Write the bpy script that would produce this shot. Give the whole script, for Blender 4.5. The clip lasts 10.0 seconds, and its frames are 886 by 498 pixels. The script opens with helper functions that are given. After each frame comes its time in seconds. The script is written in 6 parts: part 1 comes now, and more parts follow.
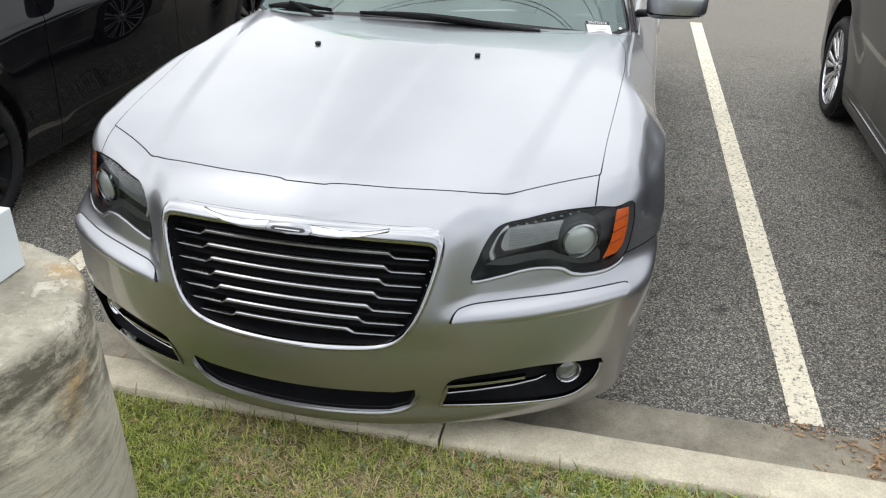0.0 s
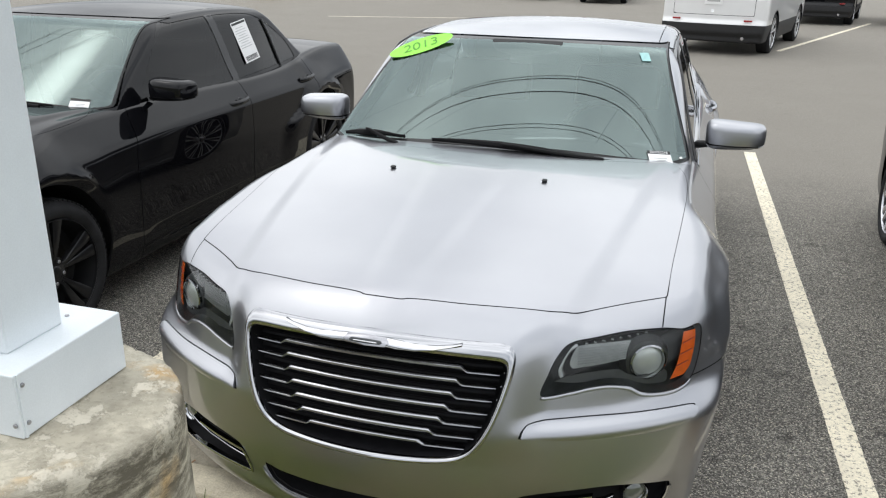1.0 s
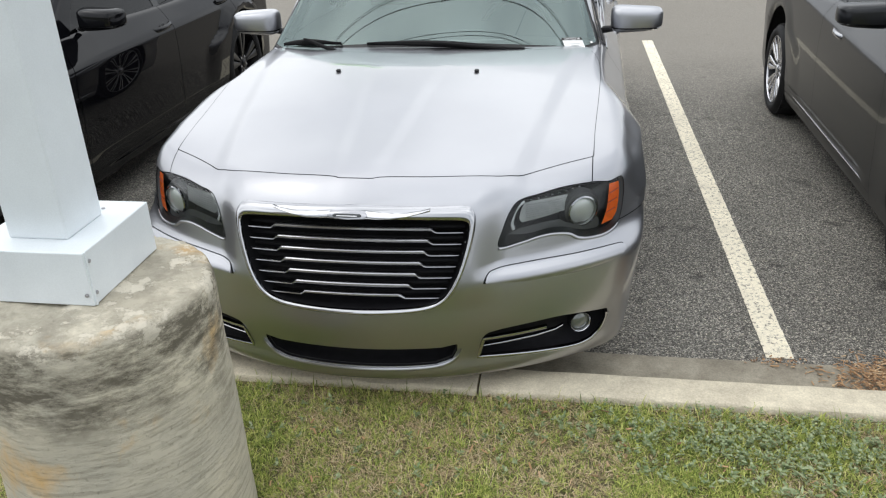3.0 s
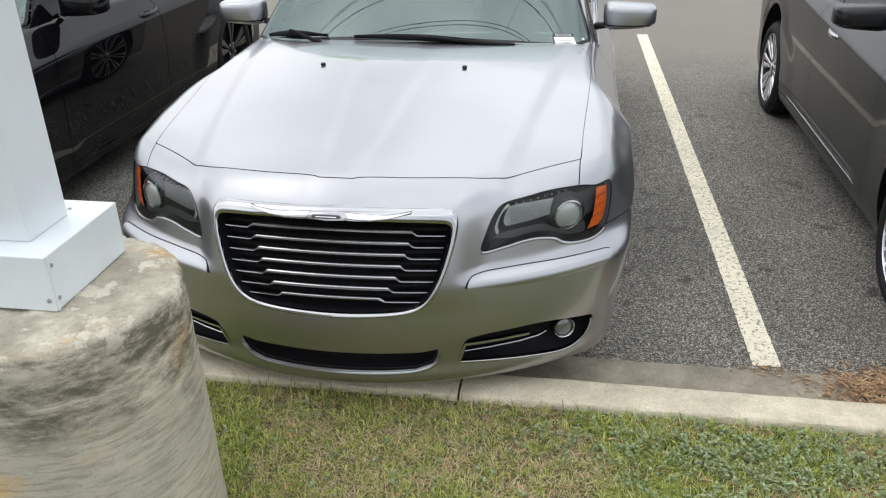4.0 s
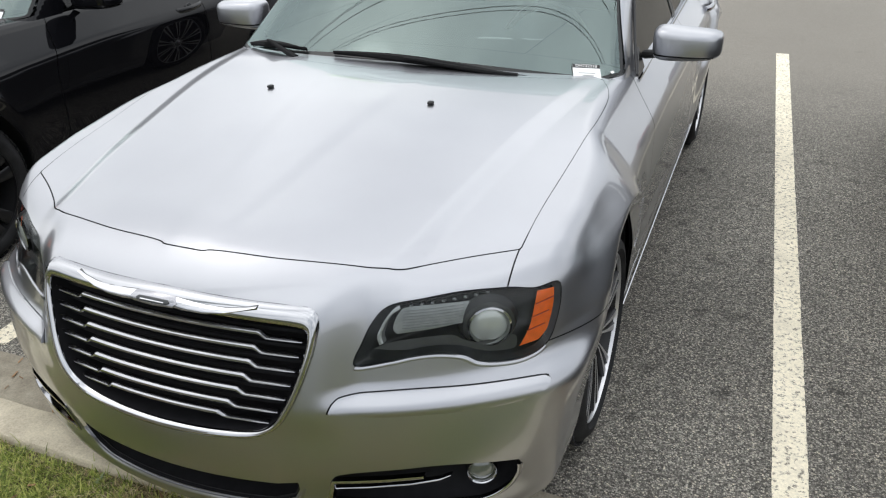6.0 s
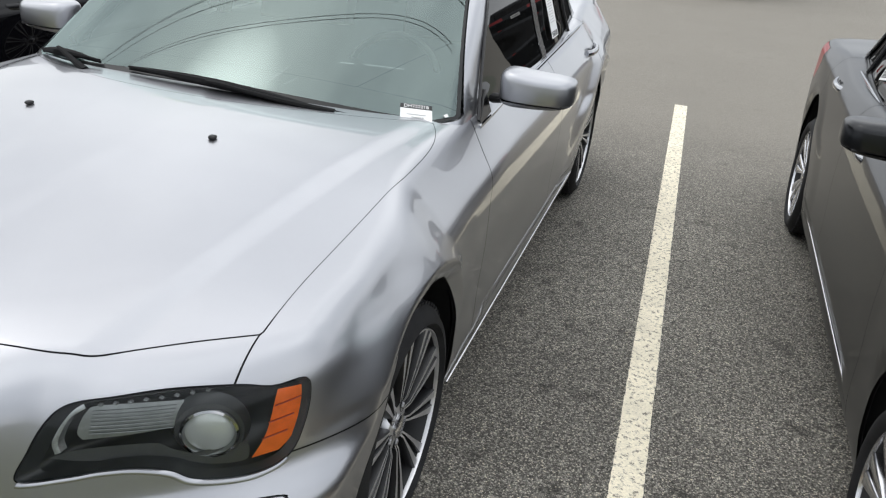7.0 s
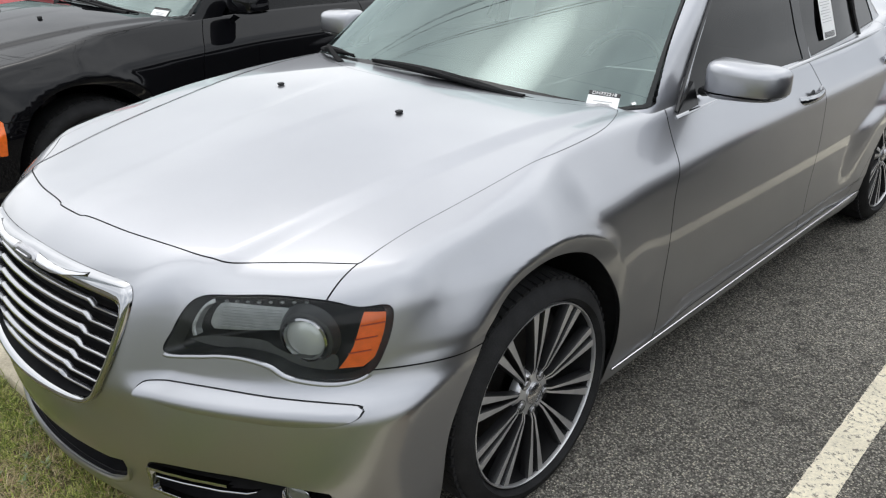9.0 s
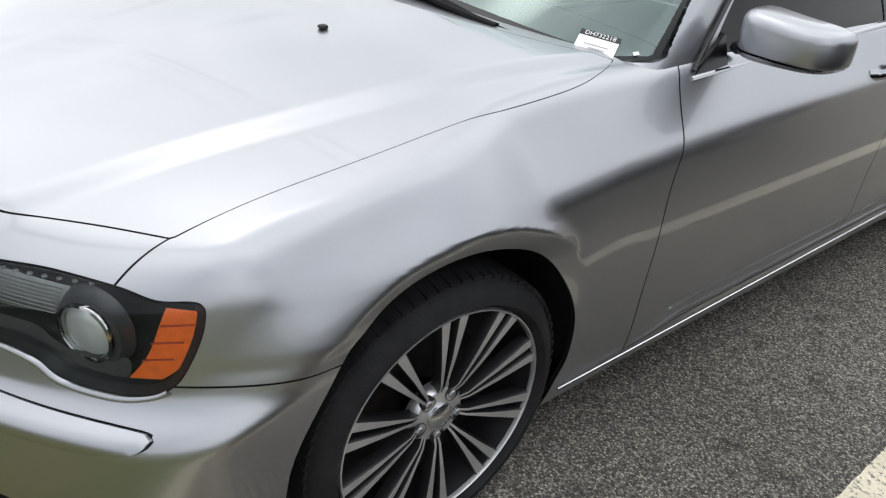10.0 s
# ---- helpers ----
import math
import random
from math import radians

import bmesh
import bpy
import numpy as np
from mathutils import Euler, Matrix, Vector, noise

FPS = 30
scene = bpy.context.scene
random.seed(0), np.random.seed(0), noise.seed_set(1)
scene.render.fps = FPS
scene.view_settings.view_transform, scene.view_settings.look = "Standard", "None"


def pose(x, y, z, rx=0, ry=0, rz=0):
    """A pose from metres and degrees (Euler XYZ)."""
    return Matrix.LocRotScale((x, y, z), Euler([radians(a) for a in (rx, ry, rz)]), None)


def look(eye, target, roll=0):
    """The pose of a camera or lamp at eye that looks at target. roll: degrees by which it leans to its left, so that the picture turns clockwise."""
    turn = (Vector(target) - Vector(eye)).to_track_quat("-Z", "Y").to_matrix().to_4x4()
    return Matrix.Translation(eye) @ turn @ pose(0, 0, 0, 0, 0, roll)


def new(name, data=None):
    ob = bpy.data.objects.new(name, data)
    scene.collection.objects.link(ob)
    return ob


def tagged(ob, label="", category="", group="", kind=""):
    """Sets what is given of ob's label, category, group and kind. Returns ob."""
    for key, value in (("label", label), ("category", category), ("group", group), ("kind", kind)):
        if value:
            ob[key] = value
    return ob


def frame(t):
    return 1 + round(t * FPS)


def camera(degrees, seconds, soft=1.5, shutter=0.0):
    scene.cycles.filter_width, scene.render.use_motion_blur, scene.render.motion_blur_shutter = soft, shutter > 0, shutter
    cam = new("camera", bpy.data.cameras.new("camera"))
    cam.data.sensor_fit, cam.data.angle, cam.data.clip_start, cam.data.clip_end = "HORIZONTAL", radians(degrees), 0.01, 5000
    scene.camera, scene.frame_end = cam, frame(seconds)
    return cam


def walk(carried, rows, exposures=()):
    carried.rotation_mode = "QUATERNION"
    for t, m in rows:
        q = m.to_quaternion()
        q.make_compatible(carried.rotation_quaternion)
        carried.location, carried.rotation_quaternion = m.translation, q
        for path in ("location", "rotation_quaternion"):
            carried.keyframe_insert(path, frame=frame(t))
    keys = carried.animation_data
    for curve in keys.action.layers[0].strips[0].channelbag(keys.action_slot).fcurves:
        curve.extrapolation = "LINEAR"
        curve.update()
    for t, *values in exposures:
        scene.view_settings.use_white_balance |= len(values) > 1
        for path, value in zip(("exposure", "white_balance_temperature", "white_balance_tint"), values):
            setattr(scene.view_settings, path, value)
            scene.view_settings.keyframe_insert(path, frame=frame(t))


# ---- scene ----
cam = camera(57.0, 10.0, soft=1.2)
PATH = [
    (0, (0.814, -1.86, 1.816), (0.426, -0.145, 0.864), 0.9),
    (0.5, (0.788, -1.918, 1.811), (0.328, -0.165, 0.966), 1.0),
    (1, (0.771, -1.962, 1.846), (0.235, -0.162, 1.158), 0.9),
    (1.2, (0.787, -2.0, 1.834), (0.265, -0.185, 1.177), 1.0),
    (1.5, (0.873, -2.129, 1.844), (0.425, -0.298, 1.177), -0.7),
    (2, (0.925, -2.24, 1.853), (0.588, -0.418, 1.098), -4.0),
    (2.2, (0.905, -2.286, 1.851), (0.587, -0.472, 1.071), -4.5),
    (2.5, (0.817, -2.345, 1.868), (0.501, -0.548, 1.048), -4.0),
    (2.7, (0.742, -2.405, 1.865), (0.42, -0.62, 1.021), -3.2),
    (3.8, (0.704, -2.361, 1.894), (0.408, -0.605, 0.985), -1.4),
    (4, (0.741, -2.318, 1.886), (0.443, -0.557, 0.985), -1.2),
    (4.5, (0.882, -2.104, 1.822), (0.53, -0.369, 0.892), -1.4),
    (5, (0.886, -1.809, 1.826), (0.497, -0.098, 0.866), -1.1),
    (5.2, (0.94, -1.725, 1.834), (0.536, -0.009, 0.89), -0.9),
    (6.3, (1.34, -1.252, 1.798), (0.63, 0.388, 0.9), -0.9),
    (6.5, (1.367, -1.141, 1.774), (0.725, 0.534, 0.891), 0.8),
    (7, (1.476, -0.87, 1.753), (0.974, 0.87, 0.904), 5.0),
    (7.5, (1.613, -0.73, 1.719), (0.552, 0.72, 0.84), 2.1),
    (8, (1.792, -0.691, 1.731), (0.445, 0.541, 0.912), -3.8),
    (8.2, (1.868, -0.768, 1.724), (0.515, 0.47, 0.926), -3.4),
    (8.5, (1.987, -0.88, 1.677), (0.681, 0.421, 0.9), -1.3),
    (9, (2.059, -0.739, 1.667), (0.799, 0.59, 0.861), -0.6),
    (9.5, (2.023, -0.367, 1.648), (0.731, 0.884, 0.774), 0.8),
    (10, (1.893, -0.102, 1.569), (0.619, 1.077, 0.576), 5.4),
]
EXPOSURES = [(0, 0.66), (0.5, 0.66), (1.2, 0.55), (2.5, 0.59), (5, 0.60), (6.5, 0.57), (8, 0.54), (10, 0.57)]
walk(cam, [(t, look(eye, target, roll)) for t, eye, target, roll in PATH], EXPOSURES)

# ---- light: an overcast noon ----
world = bpy.data.worlds.new("overcast_sky")
scene.world = world
world.use_nodes = True
wn, wl = world.node_tree.nodes, world.node_tree.links
wn.clear()
SUN_UP, SUN_ROUND = radians(59), radians(-74)
sky = wn.new("ShaderNodeTexSky")
sky.sky_type, sky.sun_disc, sky.sun_elevation, sky.sun_rotation = "NISHITA", False, SUN_UP, SUN_ROUND
sky.air_density, sky.dust_density, sky.ozone_density = 1.0, 3.0, 1.0
coords = wn.new("ShaderNodeTexCoord")
cloud = wn.new("ShaderNodeTexNoise")
cloud.inputs["Scale"].default_value, cloud.inputs["Detail"].default_value, cloud.inputs["Roughness"].default_value = 2.6, 6.0, 0.52
drift_by = wn.new("ShaderNodeMapping")
drift_by.inputs["Location"].default_value = (3.3, 1.7, -2.0)
wl.new(coords.outputs["Generated"], drift_by.inputs["Vector"])
wl.new(drift_by.outputs[0], cloud.inputs["Vector"])
shade = wn.new("ShaderNodeValToRGB")
shade.color_ramp.elements[0].position, shade.color_ramp.elements[0].color = 0.36, (4.5, 4.8, 5.2, 1)
shade.color_ramp.elements[1].position, shade.color_ramp.elements[1].color = 0.64, (8.7, 8.95, 9.2, 1)
wl.new(cloud.outputs["Fac"], shade.inputs["Fac"])
cover = wn.new("ShaderNodeMix")
cover.data_type = "RGBA"
cover.inputs["Factor"].default_value = 0.95
wl.new(sky.outputs[0], cover.inputs[6])
wl.new(shade.outputs[0], cover.inputs[7])
# the cloud is brightest round the veiled sun
SUN_DIR = Vector((math.sin(SUN_ROUND) * math.cos(SUN_UP), math.cos(SUN_ROUND) * math.cos(SUN_UP), math.sin(SUN_UP)))
near = wn.new("ShaderNodeVectorMath")
near.operation = "DOT_PRODUCT"
near.inputs[1].default_value = SUN_DIR
wl.new(coords.outputs["Generated"], near.inputs[0])
veil = wn.new("ShaderNodeValToRGB")
veil.color_ramp.elements[0].position, veil.color_ramp.elements[0].color = 0.70, (0, 0, 0, 1)
veil.color_ramp.elements[1].position, veil.color_ramp.elements[1].color = 1.0, (15, 14.8, 14.2, 1)
for at_cos, glow in ((0.88, 0.15), (0.96, 0.6), (0.992, 2.2)):
    veil.color_ramp.elements.new(at_cos).color = (glow, glow * 0.98, glow * 0.94, 1)
wl.new(near.outputs["Value"], veil.inputs["Fac"])
lit = wn.new("ShaderNodeMix")
lit.data_type, lit.blend_type = "RGBA", "ADD"
lit.inputs["Factor"].default_value = 1
wl.new(cover.outputs[2], lit.inputs[6])
wl.new(veil.outputs[0], lit.inputs[7])
height = wn.new("ShaderNodeSeparateXYZ")
wl.new(coords.outputs["Generated"], height.inputs[0])
dome = wn.new("ShaderNodeMapRange")
dome.inputs["From Min"].default_value, dome.inputs["From Max"].default_value = 0.0, 0.9
dome.inputs["To Min"].default_value, dome.inputs["To Max"].default_value = 0.72, 1.12
wl.new(height.outputs["Z"], dome.inputs["Value"])
graded = wn.new("ShaderNodeMix")
graded.data_type, graded.blend_type = "RGBA", "MULTIPLY"
graded.inputs["Factor"].default_value = 1
wl.new(lit.outputs[2], graded.inputs[6])
wl.new(dome.outputs[0], graded.inputs[7])
back = wn.new("ShaderNodeBackground")
back.inputs["Strength"].default_value = 0.14
wl.new(graded.outputs[2], back.inputs["Color"])
wl.new(back.outputs[0], wn.new("ShaderNodeOutputWorld").inputs[0])

sun = new("sun", bpy.data.lights.new("sun", "SUN"))
sun.data.energy, sun.data.angle, sun.data.color = 0.5, radians(120), (1.0, 0.97, 0.92)
sun.matrix_world = look(SUN_DIR * 40, (0, 0, 0))

# ---- materials ----
def material(name, base, rough=0.5, metal=0.0, coat=0.0, grain=0.0, scale=40.0, fine=0.0, fine_scale=300.0, bump=0.0, bump_scale=200.0, spec=0.5, vary=0.0):
    """A painted or raw surface: base colour, stains at a large scale, grain at a small one, fine relief; vary: from piece to piece."""
    m = bpy.data.materials.new(name)
    m.use_nodes = True
    n, l = m.node_tree.nodes, m.node_tree.links
    p = n["Principled BSDF"]
    p.inputs["Base Color"].default_value = (*base, 1)
    p.inputs["Roughness"].default_value, p.inputs["Metallic"].default_value = rough, metal
    p.inputs["Coat Weight"].default_value, p.inputs["Coat Roughness"].default_value = coat, 0.03
    p.inputs["Specular IOR Level"].default_value = spec
    at = n.new("ShaderNodeTexCoord").outputs["Object"]
    colour = None
    for amount, size in ((grain, scale), (fine, fine_scale)):
        if amount:
            t = n.new("ShaderNodeTexNoise")
            t.inputs["Scale"].default_value, t.inputs["Detail"].default_value = size, 6
            l.new(at, t.inputs["Vector"])
            r = n.new("ShaderNodeMapRange")
            r.inputs["From Min"].default_value, r.inputs["From Max"].default_value = 0.3, 0.7
            r.inputs["To Min"].default_value, r.inputs["To Max"].default_value = 1 - amount, 1 + amount
            l.new(t.outputs["Fac"], r.inputs["Value"])
            x = n.new("ShaderNodeMix")
            x.data_type, x.blend_type = "RGBA", "MULTIPLY"
            x.inputs["Factor"].default_value = 1
            if colour:
                l.new(colour, x.inputs[6])
            else:
                x.inputs[6].default_value = (*base, 1)
            l.new(r.outputs[0], x.inputs[7])
            colour = x.outputs[2]
    if vary:
        info = n.new("ShaderNodeObjectInfo")
        r = n.new("ShaderNodeMapRange")
        r.inputs["To Min"].default_value, r.inputs["To Max"].default_value = 1 - vary, 1 + vary
        l.new(info.outputs["Random"], r.inputs["Value"])
        x = n.new("ShaderNodeMix")
        x.data_type, x.blend_type = "RGBA", "MULTIPLY"
        x.inputs["Factor"].default_value = 1
        if colour:
            l.new(colour, x.inputs[6])
        else:
            x.inputs[6].default_value = (*base, 1)
        l.new(r.outputs[0], x.inputs[7])
        colour = x.outputs[2]
    if colour:
        l.new(colour, p.inputs["Base Color"])
    if bump:
        t = n.new("ShaderNodeTexNoise")
        t.inputs["Scale"].default_value, t.inputs["Detail"].default_value = bump_scale, 5
        l.new(at, t.inputs["Vector"])
        b = n.new("ShaderNodeBump")
        b.inputs["Strength"].default_value, b.inputs["Distance"].default_value = bump, 0.004
        l.new(t.outputs["Fac"], b.inputs["Height"])
        l.new(b.outputs[0], p.inputs["Normal"])
    return m


def paint(name, base, metal, rough, flake=0.03):
    """Car paint: metal flake under a clear coat, with a thin film of dust."""
    m = material(name, base, rough, metal, 1.0, 0.03, 3.0, flake, 900.0)
    n, l = m.node_tree.nodes, m.node_tree.links
    p = n["Principled BSDF"]
    t = n.new("ShaderNodeTexNoise")
    t.inputs["Scale"].default_value, t.inputs["Detail"].default_value = 6, 8
    l.new(n["Texture Coordinate"].outputs["Object"], t.inputs["Vector"])
    r = n.new("ShaderNodeMapRange")
    r.inputs["To Min"].default_value, r.inputs["To Max"].default_value = 0.004, 0.022
    l.new(t.outputs["Fac"], r.inputs["Value"])
    l.new(r.outputs[0], p.inputs["Coat Roughness"])
    return m


def pane(name, tint, ior=1.5, rough=0.0, sheen=(1, 1, 1)):
    """A thin sheet of glass: tinted, with the gloss of its surface."""
    m = bpy.data.materials.new(name)
    m.use_nodes = True
    n, l = m.node_tree.nodes, m.node_tree.links
    n.remove(n["Principled BSDF"])
    a, b, f, x = n.new("ShaderNodeBsdfTransparent"), n.new("ShaderNodeBsdfGlossy"), n.new("ShaderNodeFresnel"), n.new("ShaderNodeMixShader")
    a.inputs["Color"].default_value = (*tint, 1)
    b.inputs["Roughness"].default_value = rough
    b.inputs["Color"].default_value = (*sheen, 1)
    f.inputs["IOR"].default_value = ior
    l.new(f.outputs[0], x.inputs[0]), l.new(a.outputs[0], x.inputs[1]), l.new(b.outputs[0], x.inputs[2])
    l.new(x.outputs[0], n["Material Output"].inputs[0])
    return m


SILVER = paint("silver_paint", (0.375, 0.381, 0.404), 1.0, 0.36)
SILVER.node_tree.nodes["Principled BSDF"].inputs["Coat Weight"].default_value = 1.0
BLACK_PAINT = paint("black_paint", (0.004, 0.004, 0.005), 0.0, 0.4, 0.0)
for socket, value in (("Specular IOR Level", 0.0), ("Coat Weight", 0.62), ("Metallic", 0.0)):
    BLACK_PAINT.node_tree.nodes["Principled BSDF"].inputs[socket].default_value = value
GREY_PAINT = paint("dark_grey_paint", (0.015, 0.016, 0.018), 0.75, 0.35)
GREY_PAINT.node_tree.nodes["Principled BSDF"].inputs["Coat Weight"].default_value = 0.4
WHITE_PAINT = paint("white_paint", (0.75, 0.75, 0.74), 0.0, 0.3, 0.0)
RED_PAINT = paint("red_paint", (0.45, 0.02, 0.03), 0.0, 0.3, 0.0)
CHROME = material("chrome", (0.43, 0.435, 0.45), 0.06, 1.0, grain=0.04, scale=8)
SATIN = material("satin_chrome", (0.62, 0.62, 0.64), 0.22, 1.0, grain=0.05, scale=20)
GLOSS_BLACK = material("gloss_black_plastic", (0.008, 0.008, 0.009), 0.25, grain=0.2, scale=20)
BLACK = material("black_plastic", (0.012, 0.012, 0.013), 0.6, grain=0.2, scale=30, bump=0.1, bump_scale=400)
RUBBER = material("tyre_rubber", (0.017, 0.017, 0.018), 0.7, spec=0.2, grain=0.35, scale=12, fine=0.2, bump=0.15, bump_scale=300)
ALLOY = material("machined_alloy", (0.62, 0.62, 0.63), 0.30, 0.78, grain=0.08, scale=30)
POCKET = material("black_wheel_paint", (0.010, 0.010, 0.011), 0.4, grain=0.2, scale=20)
BLACK_WHEEL = material("black_wheel_satin", (0.012, 0.012, 0.013), 0.3, 0.3, grain=0.2, scale=20)
DISC = material("brake_disc_steel", (0.03, 0.027, 0.025), 0.5, 0.7, grain=0.3, scale=30)
GLASS = pane("windscreen_glass", (0.66, 0.78, 0.74), 2.2, 0.0, (0.82, 1.0, 0.97))
DARK_GLASS = pane("tinted_side_glass", (0.06, 0.07, 0.075), 1.36)
LENS = pane("headlamp_lens", (0.90, 0.91, 0.91), 1.33)
AMBER = material("amber_reflector", (0.92, 0.17, 0.02), 0.25, coat=0.6, grain=0.1, scale=60, bump=0.3, bump_scale=250)
AMBER_DARK = material("amber_rib", (0.42, 0.05, 0.01), 0.4, grain=0.1)
RED_LENS = material("red_lamp_lens", (0.30, 0.008, 0.010), 0.3, coat=0.2, grain=0.1)
LAMP_BLACK = material("lamp_housing", (0.03, 0.033, 0.036), 0.35, grain=0.2, scale=30)
LAMP_GREY = material("lamp_bezel", (0.075, 0.079, 0.082), 0.3, 0.3, grain=0.1, scale=40)
REFLECTOR = material("lamp_reflector", (0.26, 0.275, 0.27), 0.28, 0.75, grain=0.12, scale=40, fine=0.06, fine_scale=200, bump=0.12, bump_scale=60)
GUIDE = material("light_guide", (0.42, 0.44, 0.44), 0.2, 0.5, grain=0.15, scale=120, fine=0.1)
BOWL = material("lamp_bowl", (0.72, 0.71, 0.66), 0.3, 0.35, grain=0.1, scale=40)
BULB_GLASS = material("projector_glass", (0.62, 0.65, 0.62), 0.30, 0.3, 0.5, grain=0.05)
FOG_GLASS = material("fog_lamp_glass", (0.13, 0.14, 0.13), 0.08, 0.3, 1.0, grain=0.1, scale=60)
GRILLE_BLACK = material("grille_mesh_black", (0.008, 0.008, 0.0095), 0.7, grain=0.2, scale=40, spec=0.15)
TRIM_DARK = material("cabin_trim", (0.055, 0.056, 0.058), 0.6, grain=0.2, scale=30, bump=0.2, bump_scale=300)
BAR = material("grille_bar_chrome", (0.38, 0.38, 0.40), 0.2, 1.0, grain=0.06, scale=20)
FRIT = material("black_glass_border", (0.006, 0.007, 0.007), 0.3, grain=0.2, scale=30, spec=0.35)
WIPER = material("wiper_rubber", (0.006, 0.006, 0.0065), 0.75, grain=0.2, scale=60, spec=0.15)
LEATHER = material("black_leather_seat", (0.05, 0.05, 0.05), 0.5, grain=0.2, scale=15, bump=0.2, bump_scale=200)
PAPER = material("white_paper", (0.80, 0.80, 0.79), 0.7, grain=0.03, scale=60)
INK = material("black_ink", (0.02, 0.02, 0.02), 0.6, grain=0.1)
INK_GREY = material("grey_print", (0.42, 0.42, 0.42), 0.7, grain=0.1)
LIME = material("lime_sticker", (0.30, 0.85, 0.08), 0.6, grain=0.05, scale=40)
LIME_DARK = material("sticker_digits", (0.10, 0.32, 0.03), 0.6, grain=0.1)
TEAL = material("pale_blue_label", (0.35, 0.60, 0.58), 0.6, grain=0.1)
WHITE_METAL = material("white_powder_coat", (0.66, 0.70, 0.72), 0.35, grain=0.05, scale=6, fine=0.03, bump=0.05, bump_scale=80)
SCREW = material("screw_steel", (0.35, 0.35, 0.36), 0.4, 0.9, grain=0.2)
YELLOW = material("yellow_paint", (0.75, 0.45, 0.02), 0.5, grain=0.15, scale=10)

# ---- smooth car shapes: a body is the inside of a few blended surfaces ----
def sstep(a, b, x):
    t = np.clip((x - a) / (b - a), 0, 1)
    return t * t * (3 - 2 * t)


def smax(a, b, k):
    h = np.clip(0.5 + 0.5 * (a - b) / k, 0, 1)
    return b + (a - b) * h + k * h * (1 - h)


class Spline:
    """A natural cubic through a few knots, straight beyond its ends."""

    def __init__(self, *knots):
        self.x, self.y = np.array(knots, float).T
        n = len(self.x)
        h = np.diff(self.x)
        a = np.eye(n)
        r = np.zeros(n)
        for i in range(1, n - 1):
            a[i, i - 1:i + 2] = h[i - 1], 2 * (h[i - 1] + h[i]), h[i]
            r[i] = 6 * ((self.y[i + 1] - self.y[i]) / h[i] - (self.y[i] - self.y[i - 1]) / h[i - 1])
        self.m = np.linalg.solve(a, r)

    def __call__(self, v):
        v = np.asarray(v, float)
        c = np.clip(v, self.x[0], self.x[-1])
        i = np.clip(np.searchsorted(self.x, c) - 1, 0, len(self.x) - 2)
        h = self.x[i + 1] - self.x[i]
        p, q = (self.x[i + 1] - c) / h, (c - self.x[i]) / h
        return p * self.y[i] + q * self.y[i + 1] + ((p**3 - p) * self.m[i] + (q**3 - q) * self.m[i + 1]) * h * h / 6


